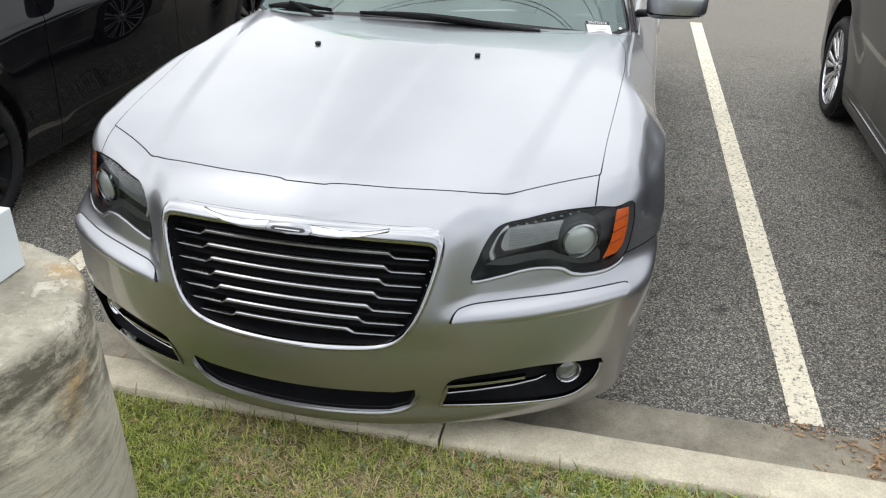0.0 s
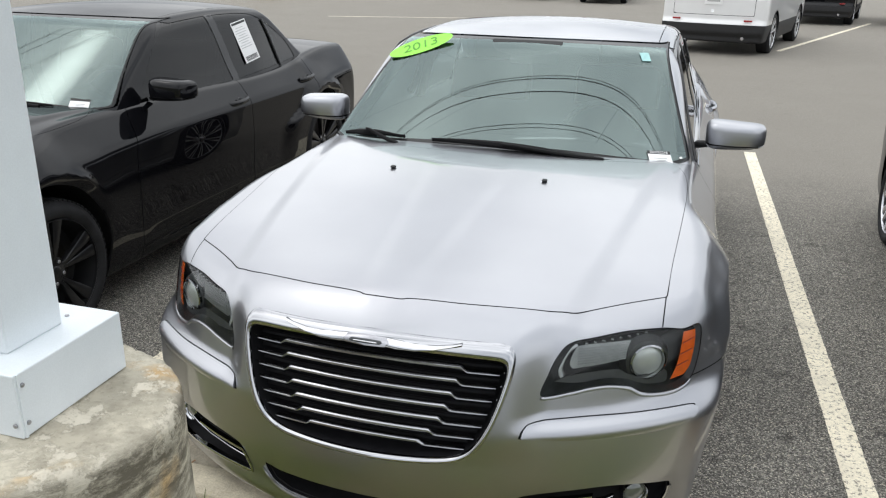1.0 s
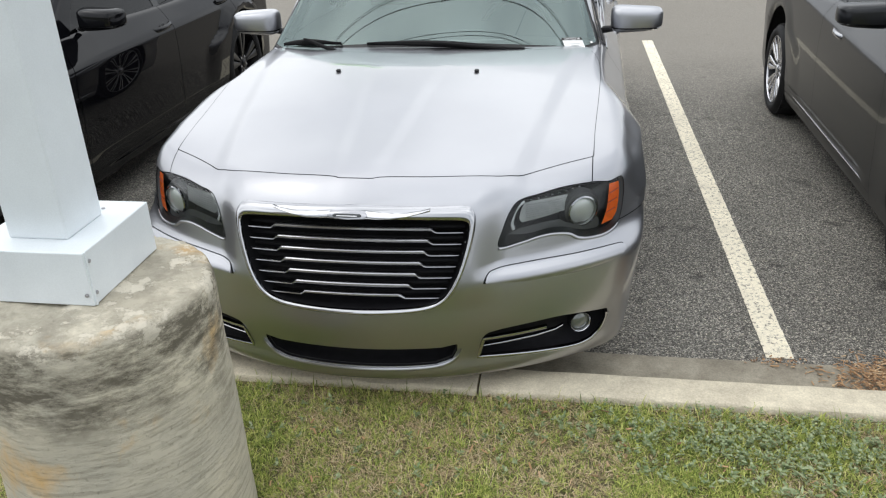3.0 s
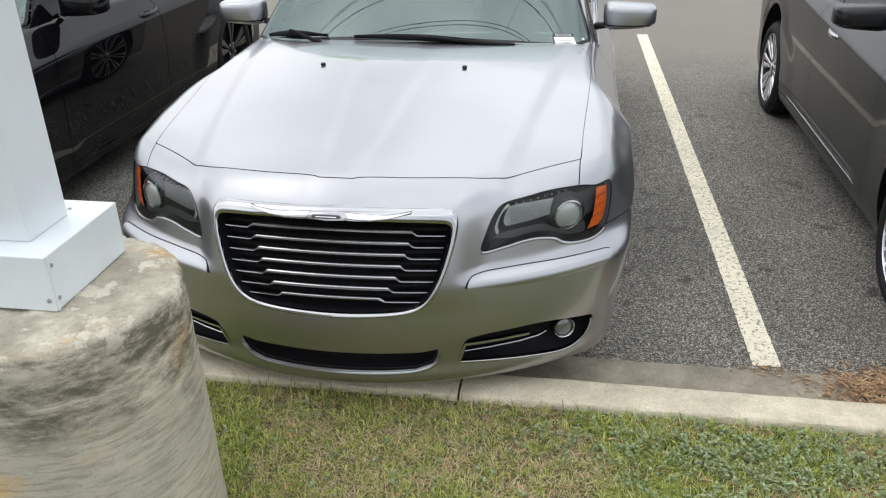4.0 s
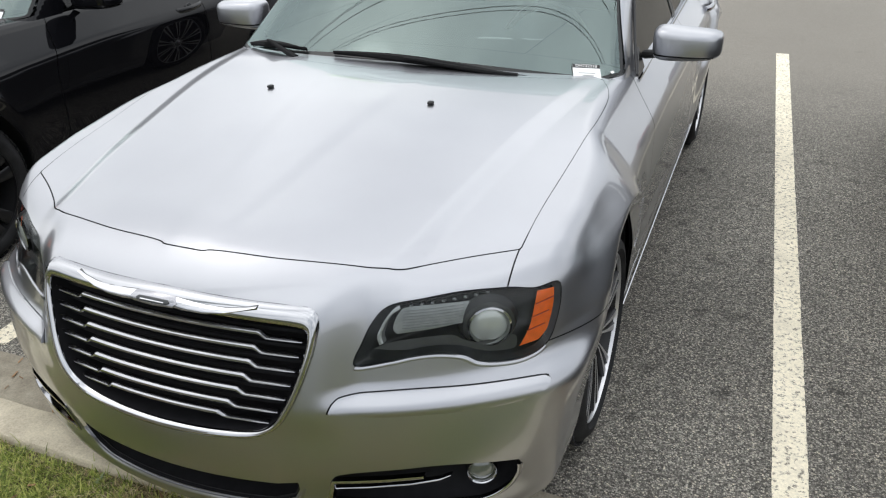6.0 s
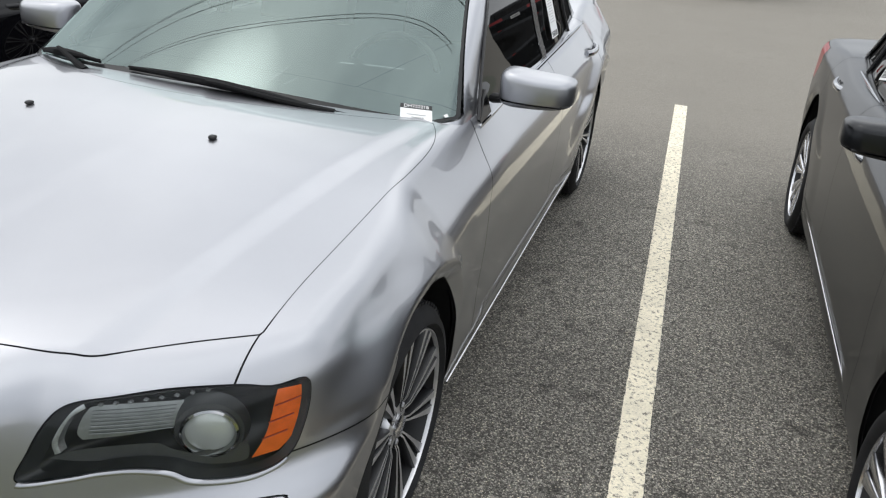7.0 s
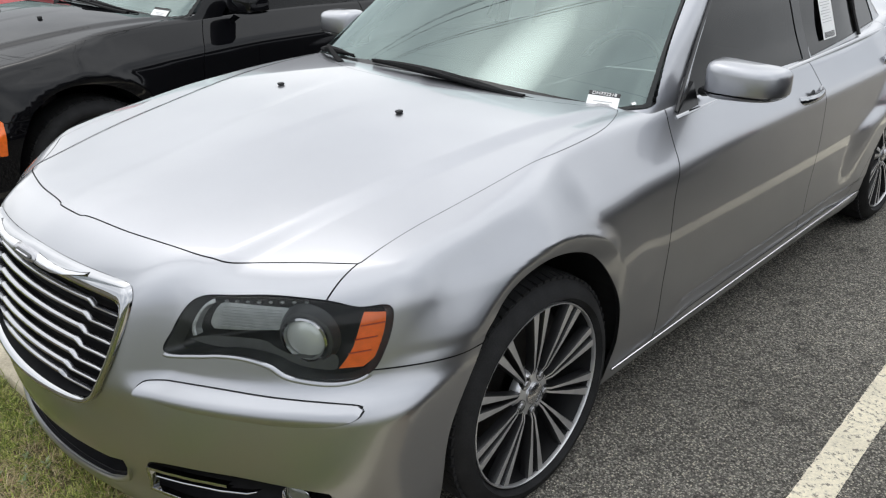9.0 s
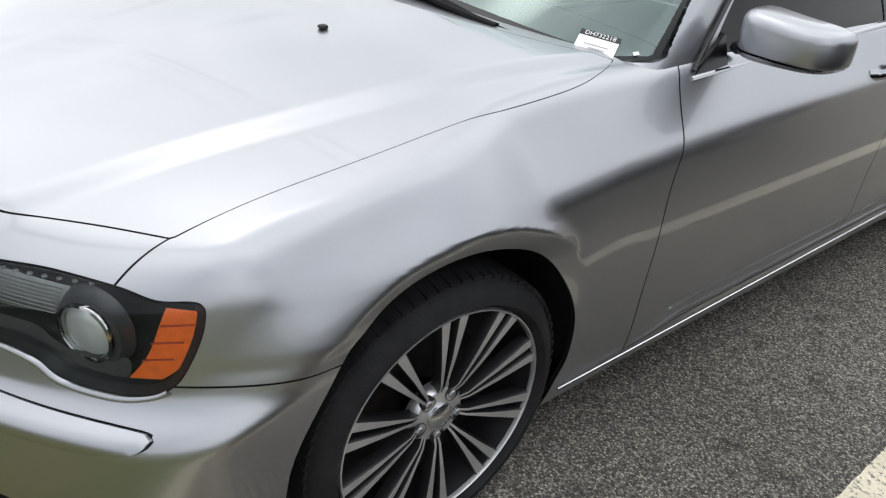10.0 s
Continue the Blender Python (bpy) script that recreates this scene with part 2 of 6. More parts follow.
class Body:
    """The large sedan: x to its left, y rearwards from the nose, z up. sx, sy, sz stretch it into other saloons."""
    hub_y, hub_z, base = 0.861, 0.355, 3.052

    def __init__(self, sx=1.0, sy=1.0, sz=1.0, flare=0.014, tail=4.89, shoulder=None, knife=0.022, deck=0.0, bulge=True):
        self.s, self.flare, self.tail, self.knife, self.deck, self.bulge = np.array([sx, sy, sz]), flare, tail, knife, deck, bulge
        self.shoulder = shoulder or (lambda y: 0.885 - 0.035 * sstep(2.0, 1.0, y))
        self.zc = Spline((-0.2, 0.83), (-0.1, 0.868), (0.04, 0.922), (0.3, 0.966), (0.6, 1.014), (0.94, 1.056), (1.25, 1.068), (1.6, 1.062), (2.2, 1.05), (3.5, 1.05), (4.0, 1.10), (4.5, 1.105), (4.9, 1.07))
        self.crown = Spline((-0.1, 0.20), (0.175, 0.16), (0.34, 0.103), (0.65, 0.088), (1.0, 0.066), (1.5, 0.040), (4.9, 0.05))
        self.low = Spline((0.15, 0.87), (0.25, 0.905), (0.45, 0.920), (0.65, 0.933), (0.88, 0.931), (1.2, 0.925))
        self.taper = Spline((-0.2, 0.055), (0.3, 0.008), (0.9, 0.0), (4.0, 0.0), (4.5, 0.02), (4.95, 0.08))
        self.nose = Spline((0.10, -0.02), (0.2, -0.095), (0.255, -0.126), (0.30, -0.124), (0.36, -0.135), (0.42, -0.148), (0.52, -0.150), (0.60, -0.142), (0.70, -0.118), (0.80, -0.088), (0.86, -0.058), (0.92, 0.0), (1.0, 0.1))

    def f(self, p):
        x, y, z = np.abs(p[..., 0]) / self.s[0], p[..., 1] / self.s[1], p[..., 2] / self.s[2]
        ridge = 0.500 + 0.150 * np.clip(y, 0, 1.5)
        top = self.zc(y) - self.crown(y) * x * x - 0.011 * sstep(-0.025, 0.05, x - ridge) * sstep(1.9, 1.4, y) - self.deck * sstep(3.6, 4.3, y)
        spine = 0.05 + 0.10 * np.clip(y, 0, 1.4)
        top = top + 0.003 * sstep(0.04, -0.03, x - spine) * sstep(1.3, 0.7, y)
        wide = -smax(-self.low(z), 0.76 * (z - self.shoulder(y)) - 0.928, self.knife) - self.taper(y)
        for hy in (self.hub_y, self.hub_y + self.base):
            r = np.hypot(y - hy + 0.06, np.maximum(z - self.hub_z, 0))
            aft = sstep(hy - 0.15, hy + 0.25, y)
            outer = (0.76 - 0.16 * sstep(0.62, 0.72, z)) * (1 - aft) + 0.72 * aft
            inner = (0.52 - 0.06 * sstep(0.62, 0.72, z)) * (1 - aft) + 0.45 * aft
            wide = wide + (self.flare + (0.026 * (1 - aft) if self.bulge else 0.0)) * sstep(outer, inner, r) * (0.25 + 0.75 * sstep(0.25, 0.68, z))
            ring = np.hypot(y - hy + 0.031, z - 0.36)
            if self.bulge:
                past = np.maximum(ring - 0.486, 0)
                fore = sstep(hy - 0.02, hy - 0.30, y)
                cone = 0.967 - (0.72 - 0.36 * fore) * past - 0.9 * past * past - 0.09 * sstep(0.80, 0.54, z) * (1 - fore) - 0.010 * fore - 0.16 * sstep(0.74, 0.62, z) * fore
                wide = smax(wide, cone, 0.015 + 0.035 * fore)
            t = np.maximum(0.486 - ring, 0)
            wide = wide - 0.46 * t * t / (t + 0.014) * np.where(y < hy, sstep(0.69, 0.77, z), sstep(0.48, 0.70, z))
        wide = wide - 0.10 * np.clip(z - 0.72, 0, 0.14) * sstep(0.85, 0.65, y)
        wide = wide - 0.012 * sstep(0.03, 0.0, np.abs(z - 0.30) - 0.03) * sstep(1.55, 1.85, y) * sstep(3.6, 3.3, y)
        front = self.nose(z) + 0.40 * x * x + (0.06 + 0.11 * sstep(0.58, 0.68, z)) * x**6
        front = front + 0.028 * sstep(0.38, 0.50, x) * sstep(0.60, 0.66, z) * sstep(0.95, 0.85, z)
        front = front - 0.012 * sstep(0.50, 0.40, x) * sstep(0.5, 0.62, z)
        a = smax(z - top, x - wide, 0.034)
        a = smax(a, front - y, 0.07)
        rear = y - (self.tail - 0.16 * x * x - 0.3 * x**6 - 0.10 * sstep(0.75, 1.1, z) - 0.06 * sstep(0.5, 0.2, z))
        a = smax(a, rear, 0.08)
        return smax(a, 0.185 + 0.028 * sstep(0.7, 0.25, y) - z, 0.03)

    def normal(self, p, e=0.004):
        g = np.stack([self.f(p + e * k) - self.f(p - e * k) for k in np.eye(3)], -1)
        return g / np.maximum(np.linalg.norm(g, axis=-1, keepdims=True), 1e-9)

    def cast(self, o, d, far=1.6, steps=42):
        """Where rays from inside leave the body."""
        a, b = np.zeros(d.shape[:-1]), np.full(d.shape[:-1], far)
        for t in np.linspace(0.25, far, steps):
            out = self.f(o + d * t) > 0
            b = np.where(out & (b >= far), t, b)
        a = np.maximum(b - (far - 0.25) / (steps - 1), 0)
        for _ in range(17):
            m = (a + b) / 2
            out = self.f(o + d * m[..., None]) > 0
            b, a = np.where(out, m, b), np.where(out, a, m)
        return o + d * b[..., None]


class Cabin(Body):
    """The glasshouse over the same body."""

    def __init__(self, sx=1.0, sy=1.0, sz=1.0, roof=1.490, back=3.95, **_):
        self.s, self.roof, self.back = np.array([sx, sy, sz]), roof, back
        self.top = Spline((1.2, -0.10), (1.9, -0.055), (2.3, -0.016), (2.7, 0.0), (3.2, -0.012), (3.6, -0.05), (4.2, -0.13))
        self.lean = Spline((0.9, 0.855), (1.0, 0.828), (1.1, 0.790), (1.25, 0.745), (1.38, 0.700), (1.45, 0.668), (1.55, 0.60))

    def f(self, p):
        x, y, z = np.abs(p[..., 0]) / self.s[0], p[..., 1] / self.s[1], p[..., 2] / self.s[2]
        top = z - (self.roof + self.top(y) - 0.085 * x * x)
        wide = x - (self.lean(z) - 0.020 * sstep(2.0, 1.2, y) - 0.05 * sstep(3.0, 4.1, y))
        screen = (1.315 + 1.72 * (z - 1.06) + 0.20 * x * x + 0.27 * x**4 - y) * 0.5
        back = (y - (self.back - 1.35 * (z - 1.1) - 0.18 * x * x)) * 0.6
        a = smax(top, wide, 0.07)
        a = smax(a, screen, 0.035)
        a = smax(a, back, 0.05)
        return smax(a, 0.92 - z, 0.01)


def ring(n, w, h):
    """Points evenly round a rectangle w by h about 0, from below on its left side over the top."""
    t = (np.arange(n) + 0.5) / n * 4 * (w + h)
    x, z = [], []
    for s in t:
        if s < h: q = (w, s)
        elif s < h + 2 * w: q = (w - (s - h), h)
        elif s < 3 * h + 2 * w: q = (-w, h - (s - h - 2 * w))
        elif s < 3 * h + 4 * w: q = (-w + (s - 3 * h - 2 * w), -h)
        else: q = (w, -h + (s - 3 * h - 4 * w))
        x.append(q[0]), z.append(q[1])
    return np.array(x), np.array(z)


def shell(body, y0, y1, zc, w, h, n, cap, mid, depth, dense=None):
    """A closed grid cast on a body: front cap, barrel, rear cap. Returns points and triangles."""
    rx, rz = ring(n, w, h)
    rows_o, rows_d = [], []
    sy = body.s[1]
    for a in np.linspace(np.pi / 2, 0, cap, endpoint=False):
        c, s = np.cos(a), np.sin(a)
        rows_o.append(np.tile((0, y0, zc), (n, 1)))
        rows_d.append(np.stack([c * rx, np.full(n, -s * depth), c * rz], 1))
    stations = np.linspace(y0, y1, mid)
    if dense:
        stations = np.concatenate([np.arange(y0, dense, 0.008), np.linspace(dense, y1, mid)])
    for yy in stations:
        rows_o.append(np.tile((0, yy, zc), (n, 1)))
        rows_d.append(np.stack([rx, np.zeros(n), rz], 1))
    for a in np.linspace(0, np.pi / 2, cap // 2 + 1)[1:]:
        c, s = np.cos(a), np.sin(a)
        rows_o.append(np.tile((0, y1, zc), (n, 1)))
        rows_d.append(np.stack([c * rx, np.full(n, s * depth), c * rz], 1))
    o, d = np.array(rows_o), np.array(rows_d)
    d /= np.linalg.norm(d, axis=-1, keepdims=True)
    pts = body.cast(o, d, 1.9)
    m = len(pts)
    i, j = np.meshgrid(np.arange(m - 1), np.arange(n), indexing="ij")
    a, b = i * n + j, i * n + (j + 1) % n
    c, e = a + n, b + n
    tri = np.concatenate([np.stack([a, c, b], -1).reshape(-1, 3), np.stack([b, c, e], -1).reshape(-1, 3)])
    return pts.reshape(-1, 3), tri


def clip(mesh, s):
    """The part of a triangle mesh where the values s at its points are above 0, cut clean along 0."""
    v, t = mesh
    pos = s > 0
    k = pos[t].sum(1)
    out = [t[k == 3]]
    fresh, keys, base = [], {}, len(v)
    some = t[(k == 1) | (k == 2)]
    if len(some):
        one = pos[some].sum(1) == 1
        odd = np.where(one[:, None], pos[some], ~pos[some]).argmax(1)
        r = np.arange(len(some))
        p, q, w = some[r, odd], some[r, (odd + 1) % 3], some[r, (odd + 2) % 3]
        e = np.concatenate([np.stack([p, q], 1), np.stack([p, w], 1)])
        e.sort(axis=1)
        u, inv = np.unique(e, axis=0, return_inverse=True)
        inv = inv.reshape(-1)
        f = s[u[:, 0]] / (s[u[:, 0]] - s[u[:, 1]])
        fresh = v[u[:, 0]] + (v[u[:, 1]] - v[u[:, 0]]) * f[:, None]
        pq, pw = base + inv[:len(r)], base + inv[len(r):]
        out.append(np.stack([p, pq, pw], 1)[one])
        out.append(np.stack([pq, q, w], 1)[~one])
        out.append(np.stack([pq, w, pw], 1)[~one])
        v = np.concatenate([v, fresh])
    t = np.concatenate(out)
    used, inv = np.unique(t, return_inverse=True)
    return v[used], inv.reshape(-1, 3)


def rounded(poly, n=6):
    """A closed outline through a few corners, smoothed (Catmull-Rom); a corner given twice stays sharp."""
    p = np.array(poly, float)
    out = []
    m = len(p)
    for i in range(m):
        a, b, c, d = p[i - 1], p[i], p[(i + 1) % m], p[(i + 2) % m]
        if np.allclose(b, c):
            continue
        for k in range(n):
            t = k / n
            out.append(0.5 * (2 * b + (c - a) * t + (2 * a - 5 * b + 4 * c - d) * t * t + (3 * b - a - 3 * c + d) * t**3))
    return np.array(out)


def inside(poly, x, z):
    """Signed distance to a closed outline: above 0 inside."""
    a, b = poly, np.roll(poly, -1, 0)
    best = np.full(x.shape, 1e9)
    odd = np.zeros(x.shape, bool)
    for (ax, az), (bx, bz) in zip(a, b):
        dx, dz = bx - ax, bz - az
        t = np.clip(((x - ax) * dx + (z - az) * dz) / (dx * dx + dz * dz + 1e-12), 0, 1)
        best = np.minimum(best, (x - ax - t * dx)**2 + (z - az - t * dz)**2)
        if dz:
            odd ^= ((az > z) != (bz > z)) & (x < (bx - ax) * (z - az) / dz + ax)
    return np.where(odd, 1, -1) * np.sqrt(best)

# ---- building helpers ----
def link(name, verts, faces, mat, parent=None, label="", normals=None, smooth=True):
    me = bpy.data.meshes.new(name)
    me.from_pydata([tuple(v) for v in np.asarray(verts, float)], [], [tuple(int(i) for i in f) for f in faces])
    if smooth:
        me.polygons.foreach_set("use_smooth", [True] * len(me.polygons))
    me.materials.append(mat)
    if normals is not None:
        me.normals_split_custom_set_from_vertices([tuple(v) for v in normals])
    me.update()
    ob = new(name, me)
    if parent:
        ob.parent = parent
    if label:
        ob["label"] = label
    return ob


def part(name, bm, mat, parent=None, label="", smooth=False):
    me = bpy.data.meshes.new(name)
    bmesh.ops.recalc_face_normals(bm, faces=bm.faces)
    bm.to_mesh(me)
    bm.free()
    if smooth:
        me.polygons.foreach_set("use_smooth", [True] * len(me.polygons))
        me.set_sharp_from_angle(angle=radians(38))
    me.materials.append(mat)
    ob = new(name, me)
    if parent:
        ob.parent = parent
    if label:
        ob["label"] = label
    return ob


def thing(name, label, category, at=(0, 0, 0), turn=0.0, group="", kind=""):
    ob = new(name)
    ob.matrix_basis = pose(*at, 0, 0, turn)
    return tagged(ob, label, category, group, kind)


def box(size, at=(0, 0, 0), bevel=0.0, rot=(0, 0, 0), bm=None, seg=2):
    bm = bm or bmesh.new()
    made = bmesh.ops.create_cube(bm, size=1, matrix=pose(*at, *rot) @ Matrix.Diagonal((*size, 1)))
    if bevel:
        edges = list({e for v in made["verts"] for e in v.link_edges})
        bmesh.ops.bevel(bm, geom=edges, offset=bevel, segments=seg, affect="EDGES", profile=0.5)
    return bm


def lathe(profile, n=48, axis="x", bm=None, at=(0, 0, 0), closed=False):
    """Turns (along, radius) pairs about an axis."""
    bm = bm or bmesh.new()
    rows = []
    for a, r in profile:
        row = []
        for i in range(n):
            t = 2 * math.pi * i / n
            c, s = r * math.cos(t), r * math.sin(t)
            v = {"x": (a, c, s), "y": (c, a, s), "z": (c, s, a)}[axis]
            row.append(bm.verts.new(Vector(v) + Vector(at)))
        rows.append(row)
    pairs = list(zip(rows, rows[1:])) + ([(rows[-1], rows[0])] if closed else [])
    for p, q in pairs:
        for i in range(n):
            bm.faces.new((p[i], p[(i + 1) % n], q[(i + 1) % n], q[i]))
    return bm


def tube(points, radius, n=8, bm=None, flat=1.0, ends=True):
    """A rod along points; flat squashes it in z."""
    bm = bm or bmesh.new()
    pts = [Vector(p) for p in points]
    rows = []
    for i, p in enumerate(pts):
        d = (pts[min(i + 1, len(pts) - 1)] - pts[max(i - 1, 0)]).normalized()
        u = d.cross(Vector((0, 0, 1)))
        u = (u if u.length > 1e-4 else Vector((1, 0, 0))).normalized()
        w = u.cross(d)
        r = radius[i] if isinstance(radius, (list, tuple)) else radius
        rows.append([bm.verts.new(p + u * r * math.cos(2 * math.pi * k / n) + w * r * flat * math.sin(2 * math.pi * k / n)) for k in range(n)])
    for a, b in zip(rows, rows[1:]):
        for k in range(n):
            bm.faces.new((a[k], a[(k + 1) % n], b[(k + 1) % n], b[k]))
    if ends:
        bm.faces.new(rows[0]), bm.faces.new(rows[-1])
    return bm


def letters(name, text, size, m, mat, parent, depth=0.0004):
    """Words in the built-in font as a mesh."""
    cu = bpy.data.curves.new(name, "FONT")
    cu.body, cu.size, cu.extrude, cu.align_x, cu.align_y = text, size, depth, "CENTER", "CENTER"
    tmp = new(name + "_draft", cu)
    bpy.context.view_layer.update()
    me = bpy.data.meshes.new_from_object(tmp.evaluated_get(bpy.context.evaluated_depsgraph_get()))
    bpy.data.objects.remove(tmp)
    me.materials.clear()
    me.materials.append(mat)
    ob = new(name, me)
    ob.parent = parent
    ob.matrix_basis = m
    return ob

# ---- the cars ----
def mirrored(half):
    """A closed outline from its half with x >= 0, from top to bottom."""
    return np.array(list(half) + [(-x, z) for x, z in reversed(half) if x > 1e-6])


HEADLAMP = rounded([(0.476, 0.702), (0.487, 0.755), (0.507, 0.805), (0.535, 0.834), (0.60, 0.842), (0.68, 0.847), (0.775, 0.841), (0.83, 0.829), (0.872, 0.830), (0.883, 0.795), (0.881, 0.735), (0.868, 0.684), (0.835, 0.667), (0.787, 0.668), (0.735, 0.680), (0.70, 0.703), (0.65, 0.716), (0.60, 0.716), (0.55, 0.708)])
GRILLE = mirrored([(0, 0.862), (0.155, 0.858), (0.30, 0.853), (0.37, 0.849), (0.395, 0.837), (0.405, 0.808), (0.397, 0.745), (0.371, 0.657), (0.337, 0.584), (0.30, 0.547), (0.247, 0.526), (0.14, 0.516), (0, 0.512)])
MOUTH = mirrored([(0, 0.826), (0.15, 0.823), (0.285, 0.816), (0.352, 0.810), (0.374, 0.805), (0.384, 0.792), (0.379, 0.745), (0.354, 0.657), (0.322, 0.592), (0.290, 0.558), (0.24, 0.540), (0.14, 0.532), (0, 0.529)])
INTAKE = mirrored([(0, 0.363), (0.286, 0.364), (0.341, 0.375), (0.338, 0.345), (0.321, 0.311), (0.264, 0.292), (0.15, 0.288), (0, 0.287)])
FOG = rounded([(0.403, 0.303), (0.403, 0.303), (0.425, 0.392), (0.47, 0.416), (0.59, 0.425), (0.694, 0.424), (0.842, 0.398), (0.842, 0.398), (0.84, 0.345), (0.81, 0.294), (0.748, 0.272), (0.622, 0.283), (0.514, 0.294)])
STRIP = rounded([(0.431, 0.602), (0.431, 0.602), (0.442, 0.627), (0.47, 0.637), (0.60, 0.640), (0.73, 0.634), (0.842, 0.627), (0.888, 0.620), (0.889, 0.600), (0.85, 0.586), (0.765, 0.581), (0.65, 0.585), (0.54, 0.588)])
HALF_HOOD = [(0.088, 0.043), (0.25, 0.064), (0.425, 0.108), (0.50, 0.136), (0.537, 0.155), (0.585, 0.20), (0.675, 0.272), (0.775, 0.341), (0.775, 0.341), (0.779, 0.5), (0.786, 0.65), (0.796, 0.85), (0.803, 1.07), (0.798, 1.26), (0.777, 1.367), (0.742, 1.448), (0.742, 1.448), (0.60, 1.355), (0.3, 1.245)]
HOOD = rounded([(0, 0.031), (0.055, 0.033)] + HALF_HOOD + [(0, 1.21)] + [(-x, y) for x, y in reversed(HALF_HOOD)] + [(-0.055, 0.033)], 6)
ARCH = rounded([(0.455, 0.10), (0.455, 0.10), (0.452, 0.45), (0.53, 0.672), (0.60, 0.742), (0.70, 0.790), (0.83, 0.803), (0.98, 0.767), (1.10, 0.697), (1.19, 0.59), (1.24, 0.475), (1.245, 0.37), (1.215, 0.28), (1.19, 0.10), (1.19, 0.10)])
SIDE_FRONT = rounded([(1.70, 0.985), (1.70, 0.985), (2.12, 1.385), (2.30, 1.410), (2.66, 1.425), (2.66, 1.425), (2.72, 1.02), (2.72, 1.02)])
SIDE_REAR = rounded([(2.80, 1.02), (2.80, 1.02), (2.74, 1.425), (2.74, 1.425), (3.10, 1.415), (3.32, 1.37), (3.62, 1.20), (3.72, 1.06), (3.72, 1.06)])


def split(mesh, s, gap=0.002):
    return clip(mesh, s - gap), clip(mesh, -s - gap)


def cut(mesh, fn, gap=0.002):
    """Splits a mesh by a field of its points; returns the inside and the rest."""
    v = mesh[0]
    return split(mesh, fn(np.abs(v[:, 0]), v[:, 1], v[:, 2], v[:, 0]), gap)


def wheel(car, at, left, style, radius=0.362):
    """A wheel with its outer face towards +x, or towards -x on the other side."""
    k = 1 if left else -1
    hub = new("wheel")
    hub.parent = car
    hub.matrix_basis = Matrix.Translation(at) @ Matrix.Diagonal((k, 1, 1, 1))
    R, ri = radius, radius * (0.782 if style == "twin" else 0.735)
    part("tyre", lathe([(-0.20, ri), (-0.225, R * 0.86), (-0.215, R * 0.965), (-0.19, R), (-0.06, R), (-0.035, R * 0.985), (-0.012, R * 0.95), (0.008, R * 0.89), (0.012, R * 0.83), (0.004, ri * 1.045), (-0.008, ri * 1.015), (-0.015, ri * 0.985), (-0.2, ri * 0.985)], 72), RUBBER, hub, smooth=True)
    tread = bmesh.new()
    for i in range(72):
        a = 2 * math.pi * i / 72
        box((0.046, 0.023, 0.009), (-0.040, R * 0.982 * math.sin(a), R * 0.982 * math.cos(a)), 0, (-math.degrees(a), 8, 0), tread)
    part("tread_block", tread, RUBBER, hub)
    face = {"twin": ALLOY, "star": ALLOY, "cover": SATIN, "black": BLACK_WHEEL}[style]
    part("rim", lathe([(-0.020, ri * 0.978), (-0.004, ri * 0.982), (0.000, ri * 0.988), (-0.001, ri * 1.0), (-0.012, ri * 1.006), (-0.016, ri * 0.99)], 72), face, hub, smooth=True)
    part("barrel", lathe([(-0.16, 0.001), (-0.15, ri * 0.55), (-0.12, ri * 0.9), (-0.03, ri * 0.965), (-0.012, ri * 0.976)], 48), POCKET, hub, smooth=True)
    part("brake_disc", lathe([(-0.105, 0.05), (-0.105, ri * 0.66), (-0.125, ri * 0.66)], 40), DISC, hub, smooth=True)
    if style == "twin":
        count, pairs = 10, ((-0.106, 0.0195), (0.106, 0.0195))
    elif style == "black":
        count, pairs = 5, ((-0.20, 0.05), (0.20, 0.05))
    elif style == "cover":
        count, pairs = 8, ((-0.17, 0.040), (0.17, 0.040))
    else:
        count, pairs = 9, ((0.0, 0.045),)
    for i in range(count):
        for off, width in pairs:
            bm = bmesh.new()
            prof = [(0.050, 0.62, -0.034, 0.40), (0.085, 0.70, -0.020, 0.42), (ri * 0.6, 0.84, -0.012, 0.80), (ri * 0.978, 0.86, -0.006, 1.60 if style == "twin" else 1.30)]
            rows = []
            for r, bend, xx, wd in prof:
                a = off * bend
                w = width / 2 * wd
                c = Vector((0, math.sin(a) * r, math.cos(a) * r))
                u = Vector((0, math.cos(a), -math.sin(a)))
                rows.append([bm.verts.new(c + u * w * q + Vector((xx + dx, 0, 0))) for q, dx in ((-1, -0.03), (-1, -0.004), (-0.75, 0), (0.75, 0), (1, -0.004), (1, -0.03))])
            for a, b in zip(rows, rows[1:]):
                for q in range(5):
                    bm.faces.new((a[q], a[q + 1], b[q + 1], b[q]))
            bmesh.ops.rotate(bm, verts=bm.verts, cent=(0, 0, 0), matrix=Matrix.Rotation(2 * math.pi * i / count, 3, "X"))
            ob = part("spoke", bm, face, hub, smooth=True)
            if style == "twin":
                ob.data.materials.append(POCKET)
                for p in ob.data.polygons:
                    p.material_index = 0 if abs(p.normal.x) > 0.75 else 1
    part("hub_boss", lathe([(-0.06, 0.076), (-0.040, 0.074), (-0.030, 0.066), (-0.026, 0.034)], 40), face, hub, smooth=True)
    part("centre_cap", lathe([(-0.03, 0.034), (-0.020, 0.034), (-0.015, 0.028), (-0.013, 0.0)], 32), SATIN if style != "black" else BLACK_WHEEL, hub, smooth=True)
